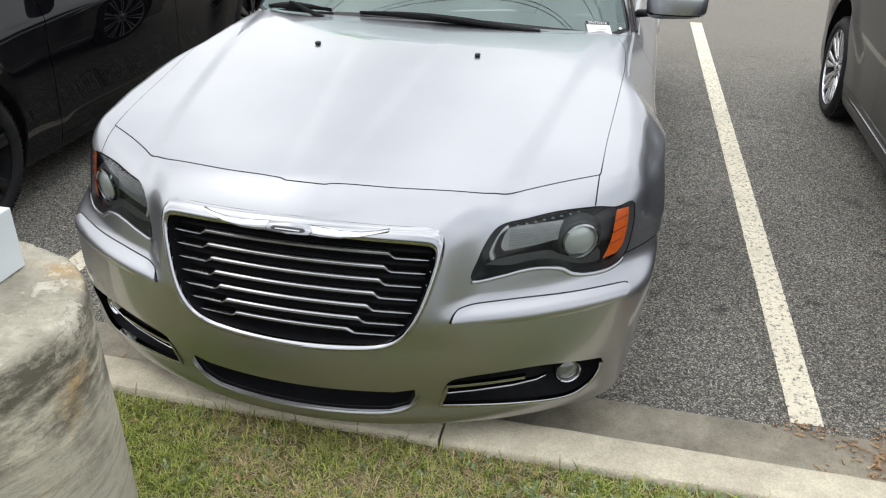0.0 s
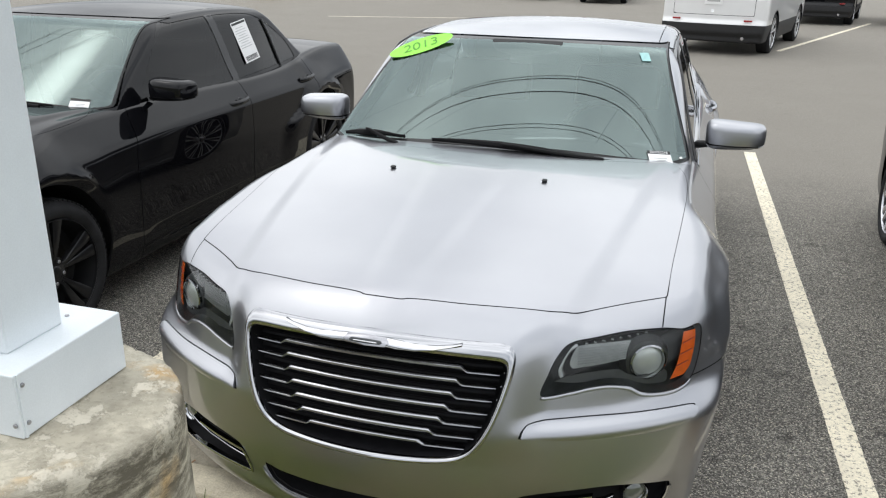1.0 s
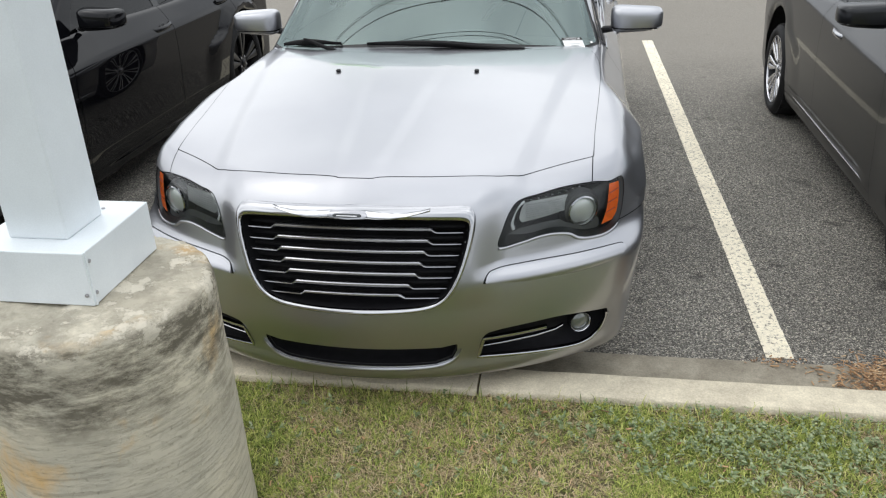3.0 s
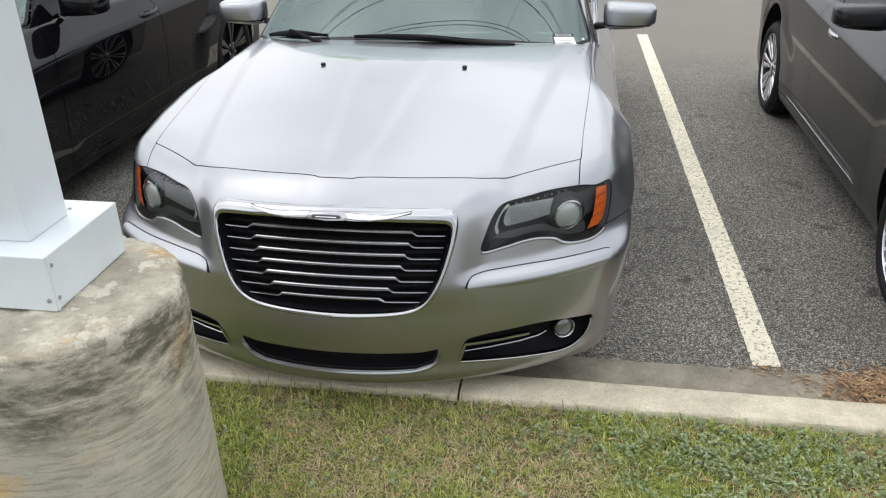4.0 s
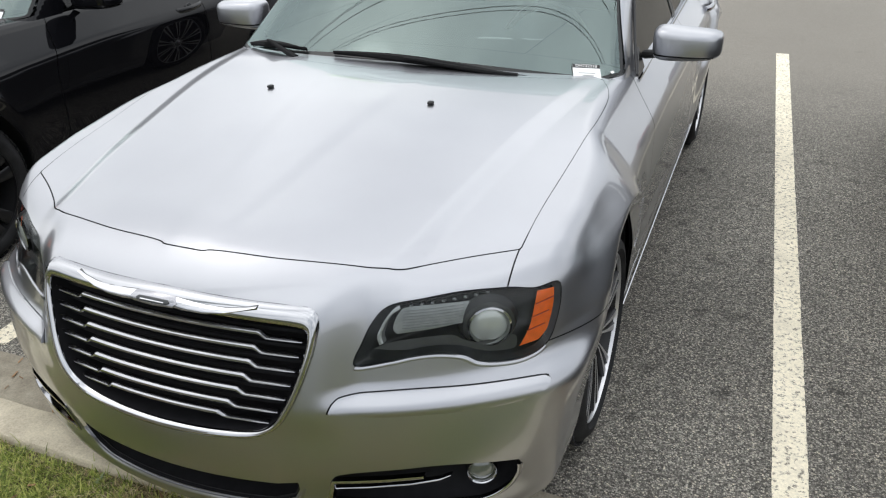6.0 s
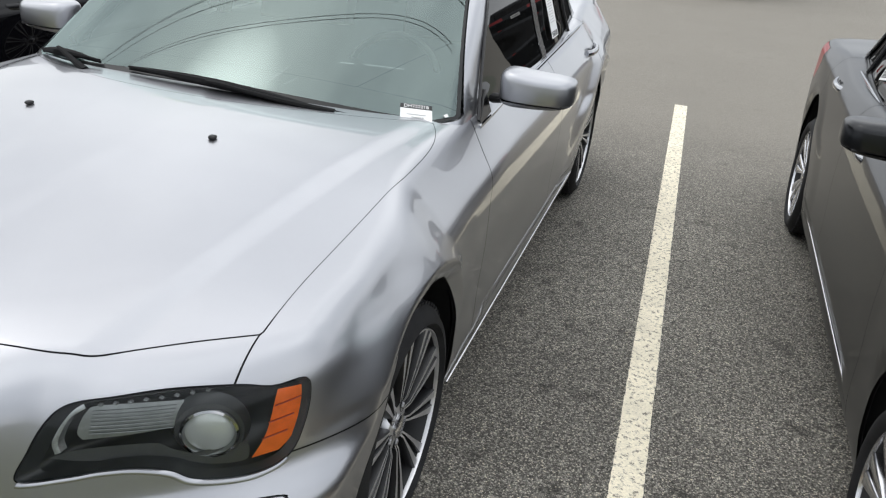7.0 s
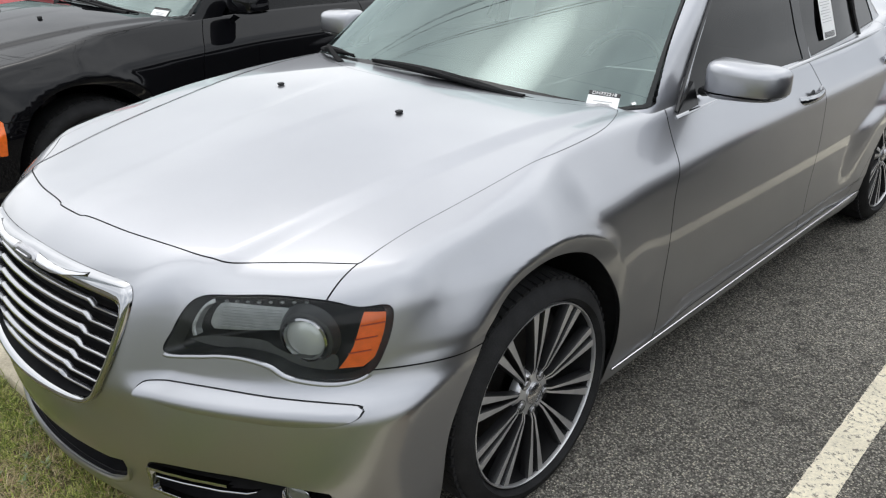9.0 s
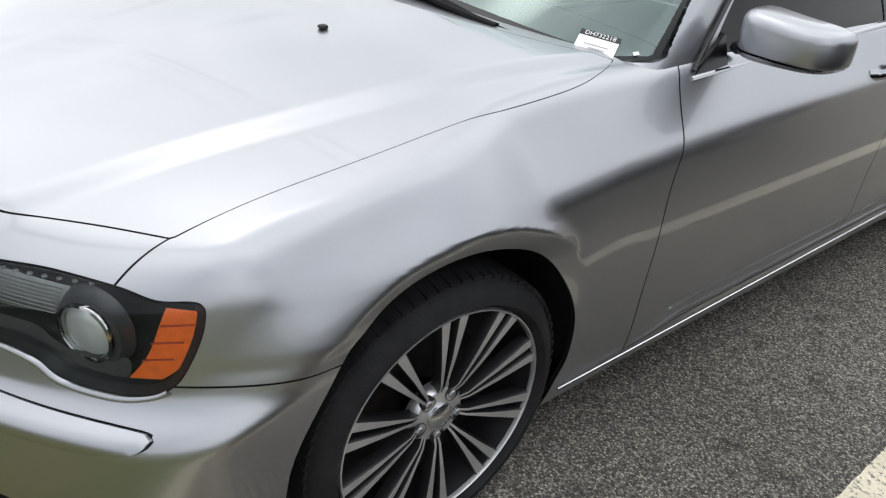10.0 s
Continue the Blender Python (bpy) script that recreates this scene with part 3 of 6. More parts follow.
    for i in range(5):
        a = 2 * math.pi * (i + 0.5) / 5
        part("lug_pocket", lathe([(-0.026, 0.0175), (-0.0255, 0.0185), (-0.0265, 0.0195), (-0.05, 0.0195)], 16, at=(0, 0.057 * math.sin(a), 0.057 * math.cos(a))), POCKET, hub, smooth=True)
        part("lug_pocket", lathe([(-0.0285, 0.017), (-0.0285, 0.0)], 16, at=(0, 0.057 * math.sin(a), 0.057 * math.cos(a))), POCKET, hub)
        part("lug_nut", lathe([(-0.04, 0.010), (-0.0255, 0.010), (-0.0225, 0.0075), (-0.0225, 0.0)], 6, at=(0, 0.057 * math.sin(a), 0.057 * math.cos(a))), SCREW, hub)
    return hub


def door_mirror(car, left, body_mat, s, at=(0.985, 1.815, 1.095)):
    k = 1 if left else -1
    bm = bmesh.new()
    bmesh.ops.create_uvsphere(bm, u_segments=40, v_segments=24, radius=1)
    for v in bm.verts:
        c = v.co
        sq = lambda q, e: math.copysign(abs(q) ** e, q)
        x, y, z = sq(c.x, 0.42), sq(c.y, 0.62), sq(c.z, 0.42)
        y = y if y < 0 else y * 0.35
        v.co = (0.127 * x, 0.092 * y + 0.03 * x * x * (1 if x > 0 else 0.2), (0.060 - 0.008 * x) * z + 0.006)
    bmesh.ops.scale(bm, vec=(k, 1, 1), verts=bm.verts)
    up, lo = bm, bm.copy()
    bmesh.ops.bisect_plane(up, geom=up.verts[:] + up.edges[:] + up.faces[:], plane_co=(0, 0, -0.028), plane_no=(0, 0, 1), clear_inner=True)
    bmesh.ops.bisect_plane(lo, geom=lo.verts[:] + lo.edges[:] + lo.faces[:], plane_co=(0, 0, -0.034), plane_no=(0, 0, 1), clear_outer=True)
    p = Vector((k * at[0] * s[0], at[1] * s[1], at[2] * s[2]))
    holder = new("door_mirror")
    holder.parent, holder.matrix_basis = car, Matrix.Translation(p)
    part("mirror_cap", up, body_mat, holder, smooth=True)
    part("lower_shell", lo, body_mat, holder, smooth=True)
    part("seam_trim", box((0.19, 0.10, 0.010), (0, -0.02, -0.031), 0.004), BLACK, holder)
    part("mirror_glass", box((0.19, 0.006, 0.085), (0, 0.030, 0), 0.002), CHROME, holder)
    part("mirror_foot", tube([(-k * 0.155, 0.03, -0.055), (-k * 0.12, 0.0, -0.045), (-k * 0.07, -0.01, -0.035)], [0.026, 0.022, 0.020], 10, flat=0.7), BLACK, holder)


def raised_strip(mesh, body, mat, parent):
    """A bumper moulding that stands prouder towards its lower edge, with its own thickness."""
    v, t = mesh
    low = 1 - np.clip((v[:, 2] - 0.583) / 0.054, 0, 1)
    out = v + body.normal(v) * (0.001 + 0.009 * sstep(0.0, 0.62, low) * sstep(1.25, 0.70, low))[:, None]
    e = np.sort(np.concatenate([t[:, [0, 1]], t[:, [1, 2]], t[:, [2, 0]]]), axis=1)
    u, count = np.unique(e, axis=0, return_counts=True)
    rim = u[count == 1]
    k = len(v)
    pts = np.concatenate([out, out[rim[:, 0]], out[rim[:, 1]], v[rim[:, 1]] + [0, 0.006, 0], v[rim[:, 0]] + [0, 0.006, 0]])
    n = len(rim)
    faces = t.tolist() + [(k + i, k + n + i, k + 2 * n + i, k + 3 * n + i) for i in range(n)]
    link("bumper_strip", pts, faces, mat, parent, "raised moulding in body colour")


def sedan(name, label, origin, body_mat, hero=True, turn=0.0, s=(1, 1, 1), flare=0.014, style="twin", n=440, group="", handles=CHROME, marker=None, shape={}, grips=((2.50, 0.895), (3.50, 0.915)), tyre=0.362, tail_lamps=False):
    """A four-door saloon, its nose towards -y."""
    car = thing(name, label, "car", origin, turn, group)
    S = np.array(s)
    B, C = Body(*s, flare=flare, **shape), Cabin(*s)
    fine = 1.0 if hero else 0.6
    mesh = shell(B, (0.45 if hero else 0.75) * s[1], 4.2 * s[1], 0.55 * s[2], 0.93 * s[0], 0.45 * s[2], int(n * fine), int((150 if hero else 110) * fine), int((150 if hero else 200) * fine), 0.9, 1.72 if hero else None)
    mesh = (mesh[0] / S, mesh[1])

    class Scaled:
        def __init__(self, b): self.b = b
        def normal(self, v): return self.b.normal(v * S)
    lift = Scaled(B)

    def put(nm, m, mat, lab="", off=0.0, by=None, parent=car):
        v, t = m
        if not len(t):
            return None
        nn = (by or lift).normal(v)
        return link(nm, v * S + nn * off, t, mat, parent, lab, nn)

    hy, base = B.hub_y, B.base
    arch = lambda ax, y, z, x: np.maximum(inside(ARCH, y, z), inside(ARCH, y - base, z)) * np.where(ax > 0.5, 1, 0) - np.where(ax > 0.5, 0, 1)
    liner = cut(mesh, arch, 0.0)[1]
    if hero:
        for o in (GRILLE, INTAKE):
            liner = cut(liner, lambda ax, y, z, x: np.where(y < 0.35, inside(o, x, z), -1), -0.004)[1]
        for o in (FOG, HEADLAMP):
            liner = cut(liner, lambda ax, y, z, x: np.where(y < 0.6, inside(o, ax, z), -1), -0.002)[1]
    put("inner_shell", liner, BLACK, off=-0.012)
    rest = cut(mesh, arch, 0.0)[1]
    if hero:
        rest = cut(rest, lambda ax, y, z, x: np.where(y < 0.35, inside(GRILLE, x, z), -1), 0.0)[1]
        rest = cut(rest, lambda ax, y, z, x: np.where(y < 0.35, inside(INTAKE, x, z), -1), 0.0)[1]
        rest = cut(rest, lambda ax, y, z, x: np.where(y < 0.6, inside(FOG, ax, z), -1), 0.0)[1]
        lens, rest = cut(rest, lambda ax, y, z, x: np.where(y < 0.6, inside(HEADLAMP, ax, z), -1), 0.0015)
        strip, rest = cut(rest, lambda ax, y, z, x: np.where(y < 0.6, inside(STRIP, ax, z), -1), 0.0015)
        for side in (1, -1):
            raised_strip(clip(strip, side * strip[0][:, 0]), B, body_mat, car)
    else:
        if marker is not None:
            rest = cut(rest, lambda ax, y, z, x: np.where(y < 0.6, inside(FOG, ax, z), -1), 0.0)[1]
        lens, rest = cut(rest, lambda ax, y, z, x: np.where(y < 0.6, inside(HEADLAMP, ax, z), -1), 0.0015)
    if marker is not None:
        mark, rest = cut(rest, lambda ax, y, z, x: np.where((ax > 0.5) & (y < 0.8), inside(marker, y, z), -1), 0.001)
        for side in (1, -1):
            put("side_marker", clip(mark, side * mark[0][:, 0]), AMBER, "orange side marker")
    if tail_lamps:
        lamp, rest = cut(rest, lambda ax, y, z, x: np.minimum(np.minimum(y - 4.20 - 1.3 * np.maximum(0.93 - z, 0), ax - 0.42), np.minimum(z - 0.80, 1.01 - z)), 0.001)
        for side in (1, -1):
            put("tail_lamp", clip(lamp, side * lamp[0][:, 0]), RED_LENS, "red wrap-round tail lamp")
    hf = np.where(rest[0][:, 2] > 0.75, inside(HOOD, rest[0][:, 0], rest[0][:, 1]), -1)
    seam = 0.0018 - 0.0009 * sstep(0.33, 0.45, rest[0][:, 1])
    hood, rest = clip(rest, hf - seam), clip(rest, -hf - seam)
    put("hood", hood, body_mat)
    bumper, rest = cut(rest, lambda ax, y, z, x: np.minimum(np.maximum(0.687 - z, 0.772 - ax), 0.60 - y), 0.0018)
    put("front_bumper", bumper, body_mat)
    gap = Spline((0.2, 1.50), (0.6, 1.515), (0.8, 1.517), (0.9, 1.55), (1.0, 1.60), (1.1, 1.68))
    fender, rest = cut(rest, lambda ax, y, z, x: gap(z) - y, 0.0025)
    put("fender", clip(fender, fender[0][:, 0]), body_mat)
    put("fender", clip(fender, -fender[0][:, 0]), body_mat)
    sill, rest = cut(rest, lambda ax, y, z, x: np.where(y < 4.3, 0.272 - z, -1), 0.0015)
    put("sill", sill, body_mat)
    door, rest = cut(rest, lambda ax, y, z, x: np.minimum(2.74 + 0.06 * np.clip(z - 0.9, 0, 1) - y, ax - 0.4), 0.0025)
    door2, rest = cut(rest, lambda ax, y, z, x: np.minimum(np.minimum(3.70 - 0.6 * np.clip(0.75 - z, 0, 0.4), 3.80 - y), np.minimum(3.72 - 0.9 * np.clip(0.72 - z, 0, 1) - y, ax - 0.4)), 0.0025)
    doors = []
    for m in (door, door2):
        for side in (1, -1):
            ob = put("door", clip(m, side * m[0][:, 0]), body_mat)
            if ob:
                doors.append((ob, side))
    put("rear_body", rest, body_mat)
    for (ob, side), (hyy, zz) in zip(doors, (grips[0], grips[0], grips[1], grips[1])):
        xx = 0.915
        pts = [(side * (xx - 0.005 + 0.030 * math.sin(math.pi * q) ** 0.6) * s[0], (hyy + 0.23 * q) * s[1], (zz + 0.01 * q) * s[2]) for q in np.linspace(0, 1, 9)]
        part("door_handle", tube(pts, 0.013, 10, flat=1.3), handles, ob, smooth=True)
        part("handle_cup", lathe([(-0.002, 0.032), (0.0, 0.03), (0.0, 0.0)], 20, at=(side * (xx + 0.006) * s[0], (hyy + 0.11) * s[1], zz * s[2])), TRIM_DARK, ob)
    # glasshouse
    g = shell(C, 1.9 * s[1], 3.2 * s[1], 1.08 * s[2], 0.66 * s[0], 0.33 * s[2], int(300 * max(fine, 0.8)), int(80 * max(fine, 0.8)), int(90 * max(fine, 0.8)), 0.8)
    g = (g[0] / S, g[1])
    by = Scaled(C)
    g = clip(g, g[0][:, 2] - 0.955)
    screen = lambda v: 1.315 + 1.72 * (v[:, 2] - 1.06) + 0.35 * v[:, 0]**2 + 0.035 - v[:, 1]
    scr_top = Spline((-0.7, 1.432), (-0.5, 1.442), (0, 1.452), (0.5, 1.442), (0.7, 1.432))
    edge = Spline((1.0, 0.815), (1.1, 0.775), (1.25, 0.714), (1.38, 0.664), (1.45, 0.640))
    wsf = lambda v: np.minimum(np.minimum(np.minimum(scr_top(v[:, 0]) - v[:, 2], v[:, 2] - 0.98 - 0.055 * sstep(0.62, 0.77, np.abs(v[:, 0]))), edge(v[:, 2]) - np.abs(v[:, 0])), 2.35 - v[:, 1])
    glass, g = split(g, wsf(g[0]), 0.002)
    band, glass2 = split(glass, np.maximum(0.010 - wsf(glass[0]), 1.082 - 0.08 * glass[0][:, 0] ** 2 - glass[0][:, 2]), 0.0)
    ws = put("windscreen", glass2, GLASS, "greenish windscreen glass", by=by)
    put("black_border", band, FRIT, by=by, parent=ws)
    bw = lambda v: np.minimum(np.minimum(1.40 - v[:, 2], 0.60 - np.abs(v[:, 0])), v[:, 1] - 3.05)
    rear, g = split(g, bw(g[0]), 0.002)
    put("rear_window", rear, DARK_GLASS, by=by)
    v = g[0]
    for o, nm in ((SIDE_FRONT, "side_window"), (SIDE_REAR, "side_window")):
        w, g = split(g, np.where(np.abs(g[0][:, 0]) > 0.5, inside(o, g[0][:, 1], g[0][:, 2]), -1), 0.001)
        for side in (1, -1):
            put(nm, clip(w, side * w[0][:, 0]), DARK_GLASS if not hero else SIDE_GLASS, by=by, off=-0.003)
    bp, g = split(g, np.where(np.abs(g[0][:, 0]) > 0.5, np.minimum(0.062 - np.abs(g[0][:, 1] - 2.73), 1.43 - g[0][:, 2]), -1), 0.0)
    for side in (1, -1):
        put("door_pillar", clip(bp, side * bp[0][:, 0]), GLOSS_BLACK, by=by)
    for side in (1, -1):
        bar = [(side * (float(C.lean(z)) + 0.001 - 0.05 * float(sstep(3.0, 4.1, y))), y, z) for y, z in ((3.42, 1.03), (3.41, 1.12), (3.385, 1.24), (3.35, 1.36))]
        part("window_divider", tube([tuple(np.array(q) * S) for q in bar], 0.012, 8), GLOSS_BLACK, car, smooth=True)
    roof, g = split(g, np.minimum(0.60 - np.abs(g[0][:, 0]), g[0][:, 2] - 1.30) , 0.002)
    put("roof", roof, body_mat, by=by)
    for side in (1, -1):
        put("pillar_frame", clip(g, side * g[0][:, 0]), body_mat, by=by)
    if style != "black":
        # bright moulding along the belt
        for side in (1, -1):
            pts = [(side * (0.838 - 0.012 * q), 1.64 + 2.10 * q, 0.988 + 0.040 * q) for q in np.linspace(0, 1, 16)]
            part("belt_moulding", tube([tuple(np.array(p) * S) for p in pts], 0.008, 8), CHROME, car, "chrome belt moulding", smooth=True)
            if hero:
                part("sill_moulding", tube([(side * 0.916 * s[0], yy * s[1], 0.262 * s[2]) for yy in np.linspace(1.24, 3.5, 20)], 0.004, 8), SATIN, car, smooth=True)
    for side in (1, -1):
        door_mirror(car, side > 0, body_mat, s)
        for yy in (hy, hy + base):
            wheel(car, (side * 0.917 * s[0], yy * s[1], tyre - 0.007), side > 0, style, tyre)
            well = bmesh.new()
            rows = []
            for i in range(25):
                a = math.pi * (-0.04 + 1.08 * i / 24)
                rows.append([well.verts.new((side * xx * s[0], yy * s[1] + 0.43 * math.cos(a), B.hub_z + 0.45 * math.sin(a))) for xx in (0.60, 0.90)])
            for a, b in zip(rows, rows[1:]):
                well.faces.new((a[0], a[1], b[1], b[0]))
            part("wheel_well", well, BLACK, car)
    return car, lens, put, B, C


SIDE_GLASS = pane("side_window_glass", (0.035, 0.042, 0.04), 1.34)

# ---- fittings of the cars ----
def on_nose(body, x, z, back=0.0):
    """The y of the body's front at x and z."""
    x, z = np.atleast_1d(np.asarray(x, float)), np.atleast_1d(np.asarray(z, float))
    a, b = np.full(x.shape, -0.5), np.full(x.shape, 0.75)
    for _ in range(26):
        m = (a + b) / 2
        out = body.f(np.stack([x, m, z], -1)) > 0
        a, b = np.where(out, m, a), np.where(out, b, m)
    return b + back


def on_screen(cabin, x, z, lift=0.0):
    x, z = np.atleast_1d(np.asarray(x, float)), np.atleast_1d(np.asarray(z, float))
    return 1.315 + 1.72 * (z - 1.06) + 0.20 * x * x + 0.27 * x**4 + 0.012 + lift


def recess(body, outline, depth, shrink, side=1):
    """A dark pocket behind an opening in the nose: walls and a floor."""
    c = outline.mean(0)
    y0 = on_nose(body, np.abs(outline[:, 0]), outline[:, 1], 0.001)
    inner = c + (outline - c) * shrink
    y1 = on_nose(body, np.abs(inner[:, 0]), inner[:, 1], depth)
    n = len(outline)
    v = [(side * x, y, z) for (x, z), y in zip(outline, y0)] + [(side * x, y, z) for (x, z), y in zip(inner, y1)]
    v.append((side * c[0], float(y1.mean()), c[1]))
    f = [(i, (i + 1) % n, n + (i + 1) % n, n + i) for i in range(n)] + [(n + i, n + (i + 1) % n, 2 * n) for i in range(n)]
    return v, f


def ribbon(body, line, half, lift, side=1, thick=0.006):
    """A raised band along a line of (x, z) on the nose."""
    bm = bmesh.new()
    line = np.array(line, float)
    d = np.empty_like(line)
    d[1:-1], d[0], d[-1] = line[2:] - line[:-2], line[1] - line[0], line[-1] - line[-2]
    d /= np.linalg.norm(d, axis=1, keepdims=True) + 1e-9
    across = np.stack([-d[:, 1], d[:, 0]], 1) * (np.ones(len(line)) * half)[:, None]
    steps = ((-1, 0), (-0.8, 0.7), (-0.3, 1), (0.3, 1), (0.8, 0.7), (1, 0))
    p = np.stack([line + across * q for q, _ in steps], 1)
    up = np.array([k for _, k in steps])
    y = on_nose(body, np.abs(p[..., 0]).ravel(), p[..., 1].ravel()).reshape(p.shape[:2]) - lift - thick * up + np.where(up == 0, 0.012, 0)
    rows = [[bm.verts.new((side * px, yy, pz)) for (px, pz), yy in zip(pr, yr)] for pr, yr in zip(p, y)]
    for a, b in zip(rows, rows[1:]):
        for k in range(5):
            bm.faces.new((a[k], a[k + 1], b[k + 1], b[k]))
    return bm


def patch(body, outline, back, side=1, rings=5):
    """A sheet that follows the nose behind its surface inside an outline of (x, z)."""
    c = outline.mean(0)
    v, f, n = [], [], len(outline)
    for k in range(rings):
        s = 1 - k / rings
        p = c + (outline - c) * s
        y = on_nose(body, np.abs(p[:, 0]), p[:, 1], back)
        v += [(side * x, yy, z) for (x, z), yy in zip(p, y)]
    v.append((side * c[0], float(on_nose(body, abs(c[0]), c[1], back)[0]), c[1]))
    for k in range(rings - 1):
        for i in range(n):
            j = (i + 1) % n
            f.append((k * n + i, k * n + j, (k + 1) * n + j, (k + 1) * n + i))
    f += [((rings - 1) * n + i, (rings - 1) * n + (i + 1) % n, rings * n) for i in range(n)]
    return v, f


AMBER_SHAPE = rounded([(0.832, 0.814), (0.832, 0.814), (0.866, 0.812), (0.866, 0.812), (0.869, 0.766), (0.862, 0.715), (0.846, 0.690), (0.846, 0.690), (0.809, 0.687), (0.809, 0.687), (0.826, 0.735)], 5)
REFLECTOR_SHAPE = rounded([(0.545, 0.800), (0.57, 0.812), (0.69, 0.812), (0.69, 0.812), (0.69, 0.772), (0.655, 0.760), (0.545, 0.750), (0.545, 0.750), (0.535, 0.765)], 5)


def headlamp(car, lens, put, body, side, bright=False, body_paint=SILVER):
    """Clear lens over a dark housing with reflector, projector, running lights and amber corner."""
    lamp = put("headlamp", clip(lens, side * lens[0][:, 0]), LENS, "clear headlamp with an amber corner" if not bright else "clear headlamp with a chrome bowl")
    if lamp is None:
        return
    v, f = recess(body, HEADLAMP, 0.085, 0.86, side)
    link("housing", v, f, LAMP_BLACK if not bright else BOWL, lamp)
    # bezel round the edge
    bm = bmesh.new()
    c = HEADLAMP.mean(0)
    inner = c + (HEADLAMP - c) * 0.90
    ya = on_nose(body, HEADLAMP[:, 0], HEADLAMP[:, 1], 0.004)
    yb = on_nose(body, inner[:, 0], inner[:, 1], 0.022)
    a = [bm.verts.new((side * x, y, z)) for (x, z), y in zip(HEADLAMP, ya)]
    b = [bm.verts.new((side * x, y, z)) for (x, z), y in zip(inner, yb)]
    for i in range(len(a)):
        j = (i + 1) % len(a)
        bm.faces.new((a[i], a[j], b[j], b[i]))
    part("bezel", bm, LAMP_BLACK if not bright else BOWL, lamp, smooth=True)
    # lower shroud that sweeps under the projector
    sweep = rounded([(0.500, 0.722), (0.500, 0.722), (0.55, 0.738), (0.655, 0.742), (0.69, 0.725), (0.74, 0.705), (0.79, 0.715), (0.80, 0.69), (0.79, 0.678), (0.735, 0.688), (0.70, 0.710), (0.65, 0.722), (0.56, 0.715)], 4)
    v, f = patch(body, sweep, 0.035, side)
    link("shroud", v, f, LAMP_GREY if not bright else BOWL, lamp)
    v, f = patch(body, REFLECTOR_SHAPE, 0.045, side)
    link("reflector", v, f, REFLECTOR, lamp)
    for i in range(7):
        z = 0.762 + 0.0068 * i
        bm = tube([(side * x, float(on_nose(body, x, z + 0.02 * (x - 0.55), 0.042)[0]), z + 0.02 * (x - 0.55)) for x in np.linspace(0.556, 0.682, 7)], 0.0013, 6)
        part("reflector_rib", bm, REFLECTOR, lamp, smooth=True)
    # bright lip of the bumper under the lens
    edge = HEADLAMP[11 * 6:] + np.array((0, -0.006))
    ob = part("lamp_ledge", ribbon(body, np.vstack([edge, HEADLAMP[:1] + np.array((0, -0.006))]), 0.0055, -0.002, side, 0.007), body_paint, lamp, smooth=True)
    if not bright:
        v, f = patch(body, AMBER_SHAPE, 0.020, side)
        link("amber_reflector", v, f, AMBER, lamp, "orange corner reflector")
    for k in range(1, 1 if bright else 4):
        z = 0.690 + 0.031 * k
        x0 = 0.813 + 0.006 * k
        part("amber_rib", tube([(side * q, float(on_nose(body, q, z + (q - x0) * 0.2, 0.018)[0]), z + (q - x0) * 0.2) for q in np.linspace(x0 + 0.002, x0 + 0.036, 5)], 0.0016, 6), AMBER_DARK, lamp)
    # projector
    px, pz = 0.741, 0.752
    py = float(on_nose(body, px, pz, 0.030)[0])
    face = pose(side * px, py, pz, 0, 0, side * 28)
    rim = lathe([(0.0, 0.056), (-0.008, 0.055), (-0.010, 0.050), (-0.004, 0.046), (0.03, 0.045)], 40, "y")
    rim.transform(face)
    part("projector_ring", rim, CHROME, lamp, smooth=True)
    glass = lathe([(0.002, 0.046), (-0.004, 0.040), (-0.009, 0.026), (-0.011, 0.010), (-0.0115, 0.0)], 40, "y")
    glass.transform(face)
    part("projector_glass", glass, BULB_GLASS, lamp, "pale green projector glass", smooth=True)
    hood_ring = lathe([(0.025, 0.075), (0.002, 0.064), (0.0, 0.056), (0.03, 0.054)], 40, "y")
    hood_ring.transform(face)
    part("projector_shroud", hood_ring, LAMP_GREY, lamp, smooth=True)
    # running lights round the reflector
    path = [(0.520, 0.738), (0.514, 0.758), (0.520, 0.785), (0.532, 0.808), (0.552, 0.822)]
    part("light_guide", ribbon(body, rounded(path + path[::-1])[:25], 0.006, -0.026, side, 0.004), GUIDE, lamp, smooth=True)
    for i in range(8):
        x, z = 0.575 + 0.022 * i, 0.8225 + 0.0012 * i
        bm = box((0.008, 0.008, 0.004), (side * x, float(on_nose(body, x, z, 0.024)[0]), z), 0.001)
        part("running_light", bm, GUIDE, lamp)
    return lamp


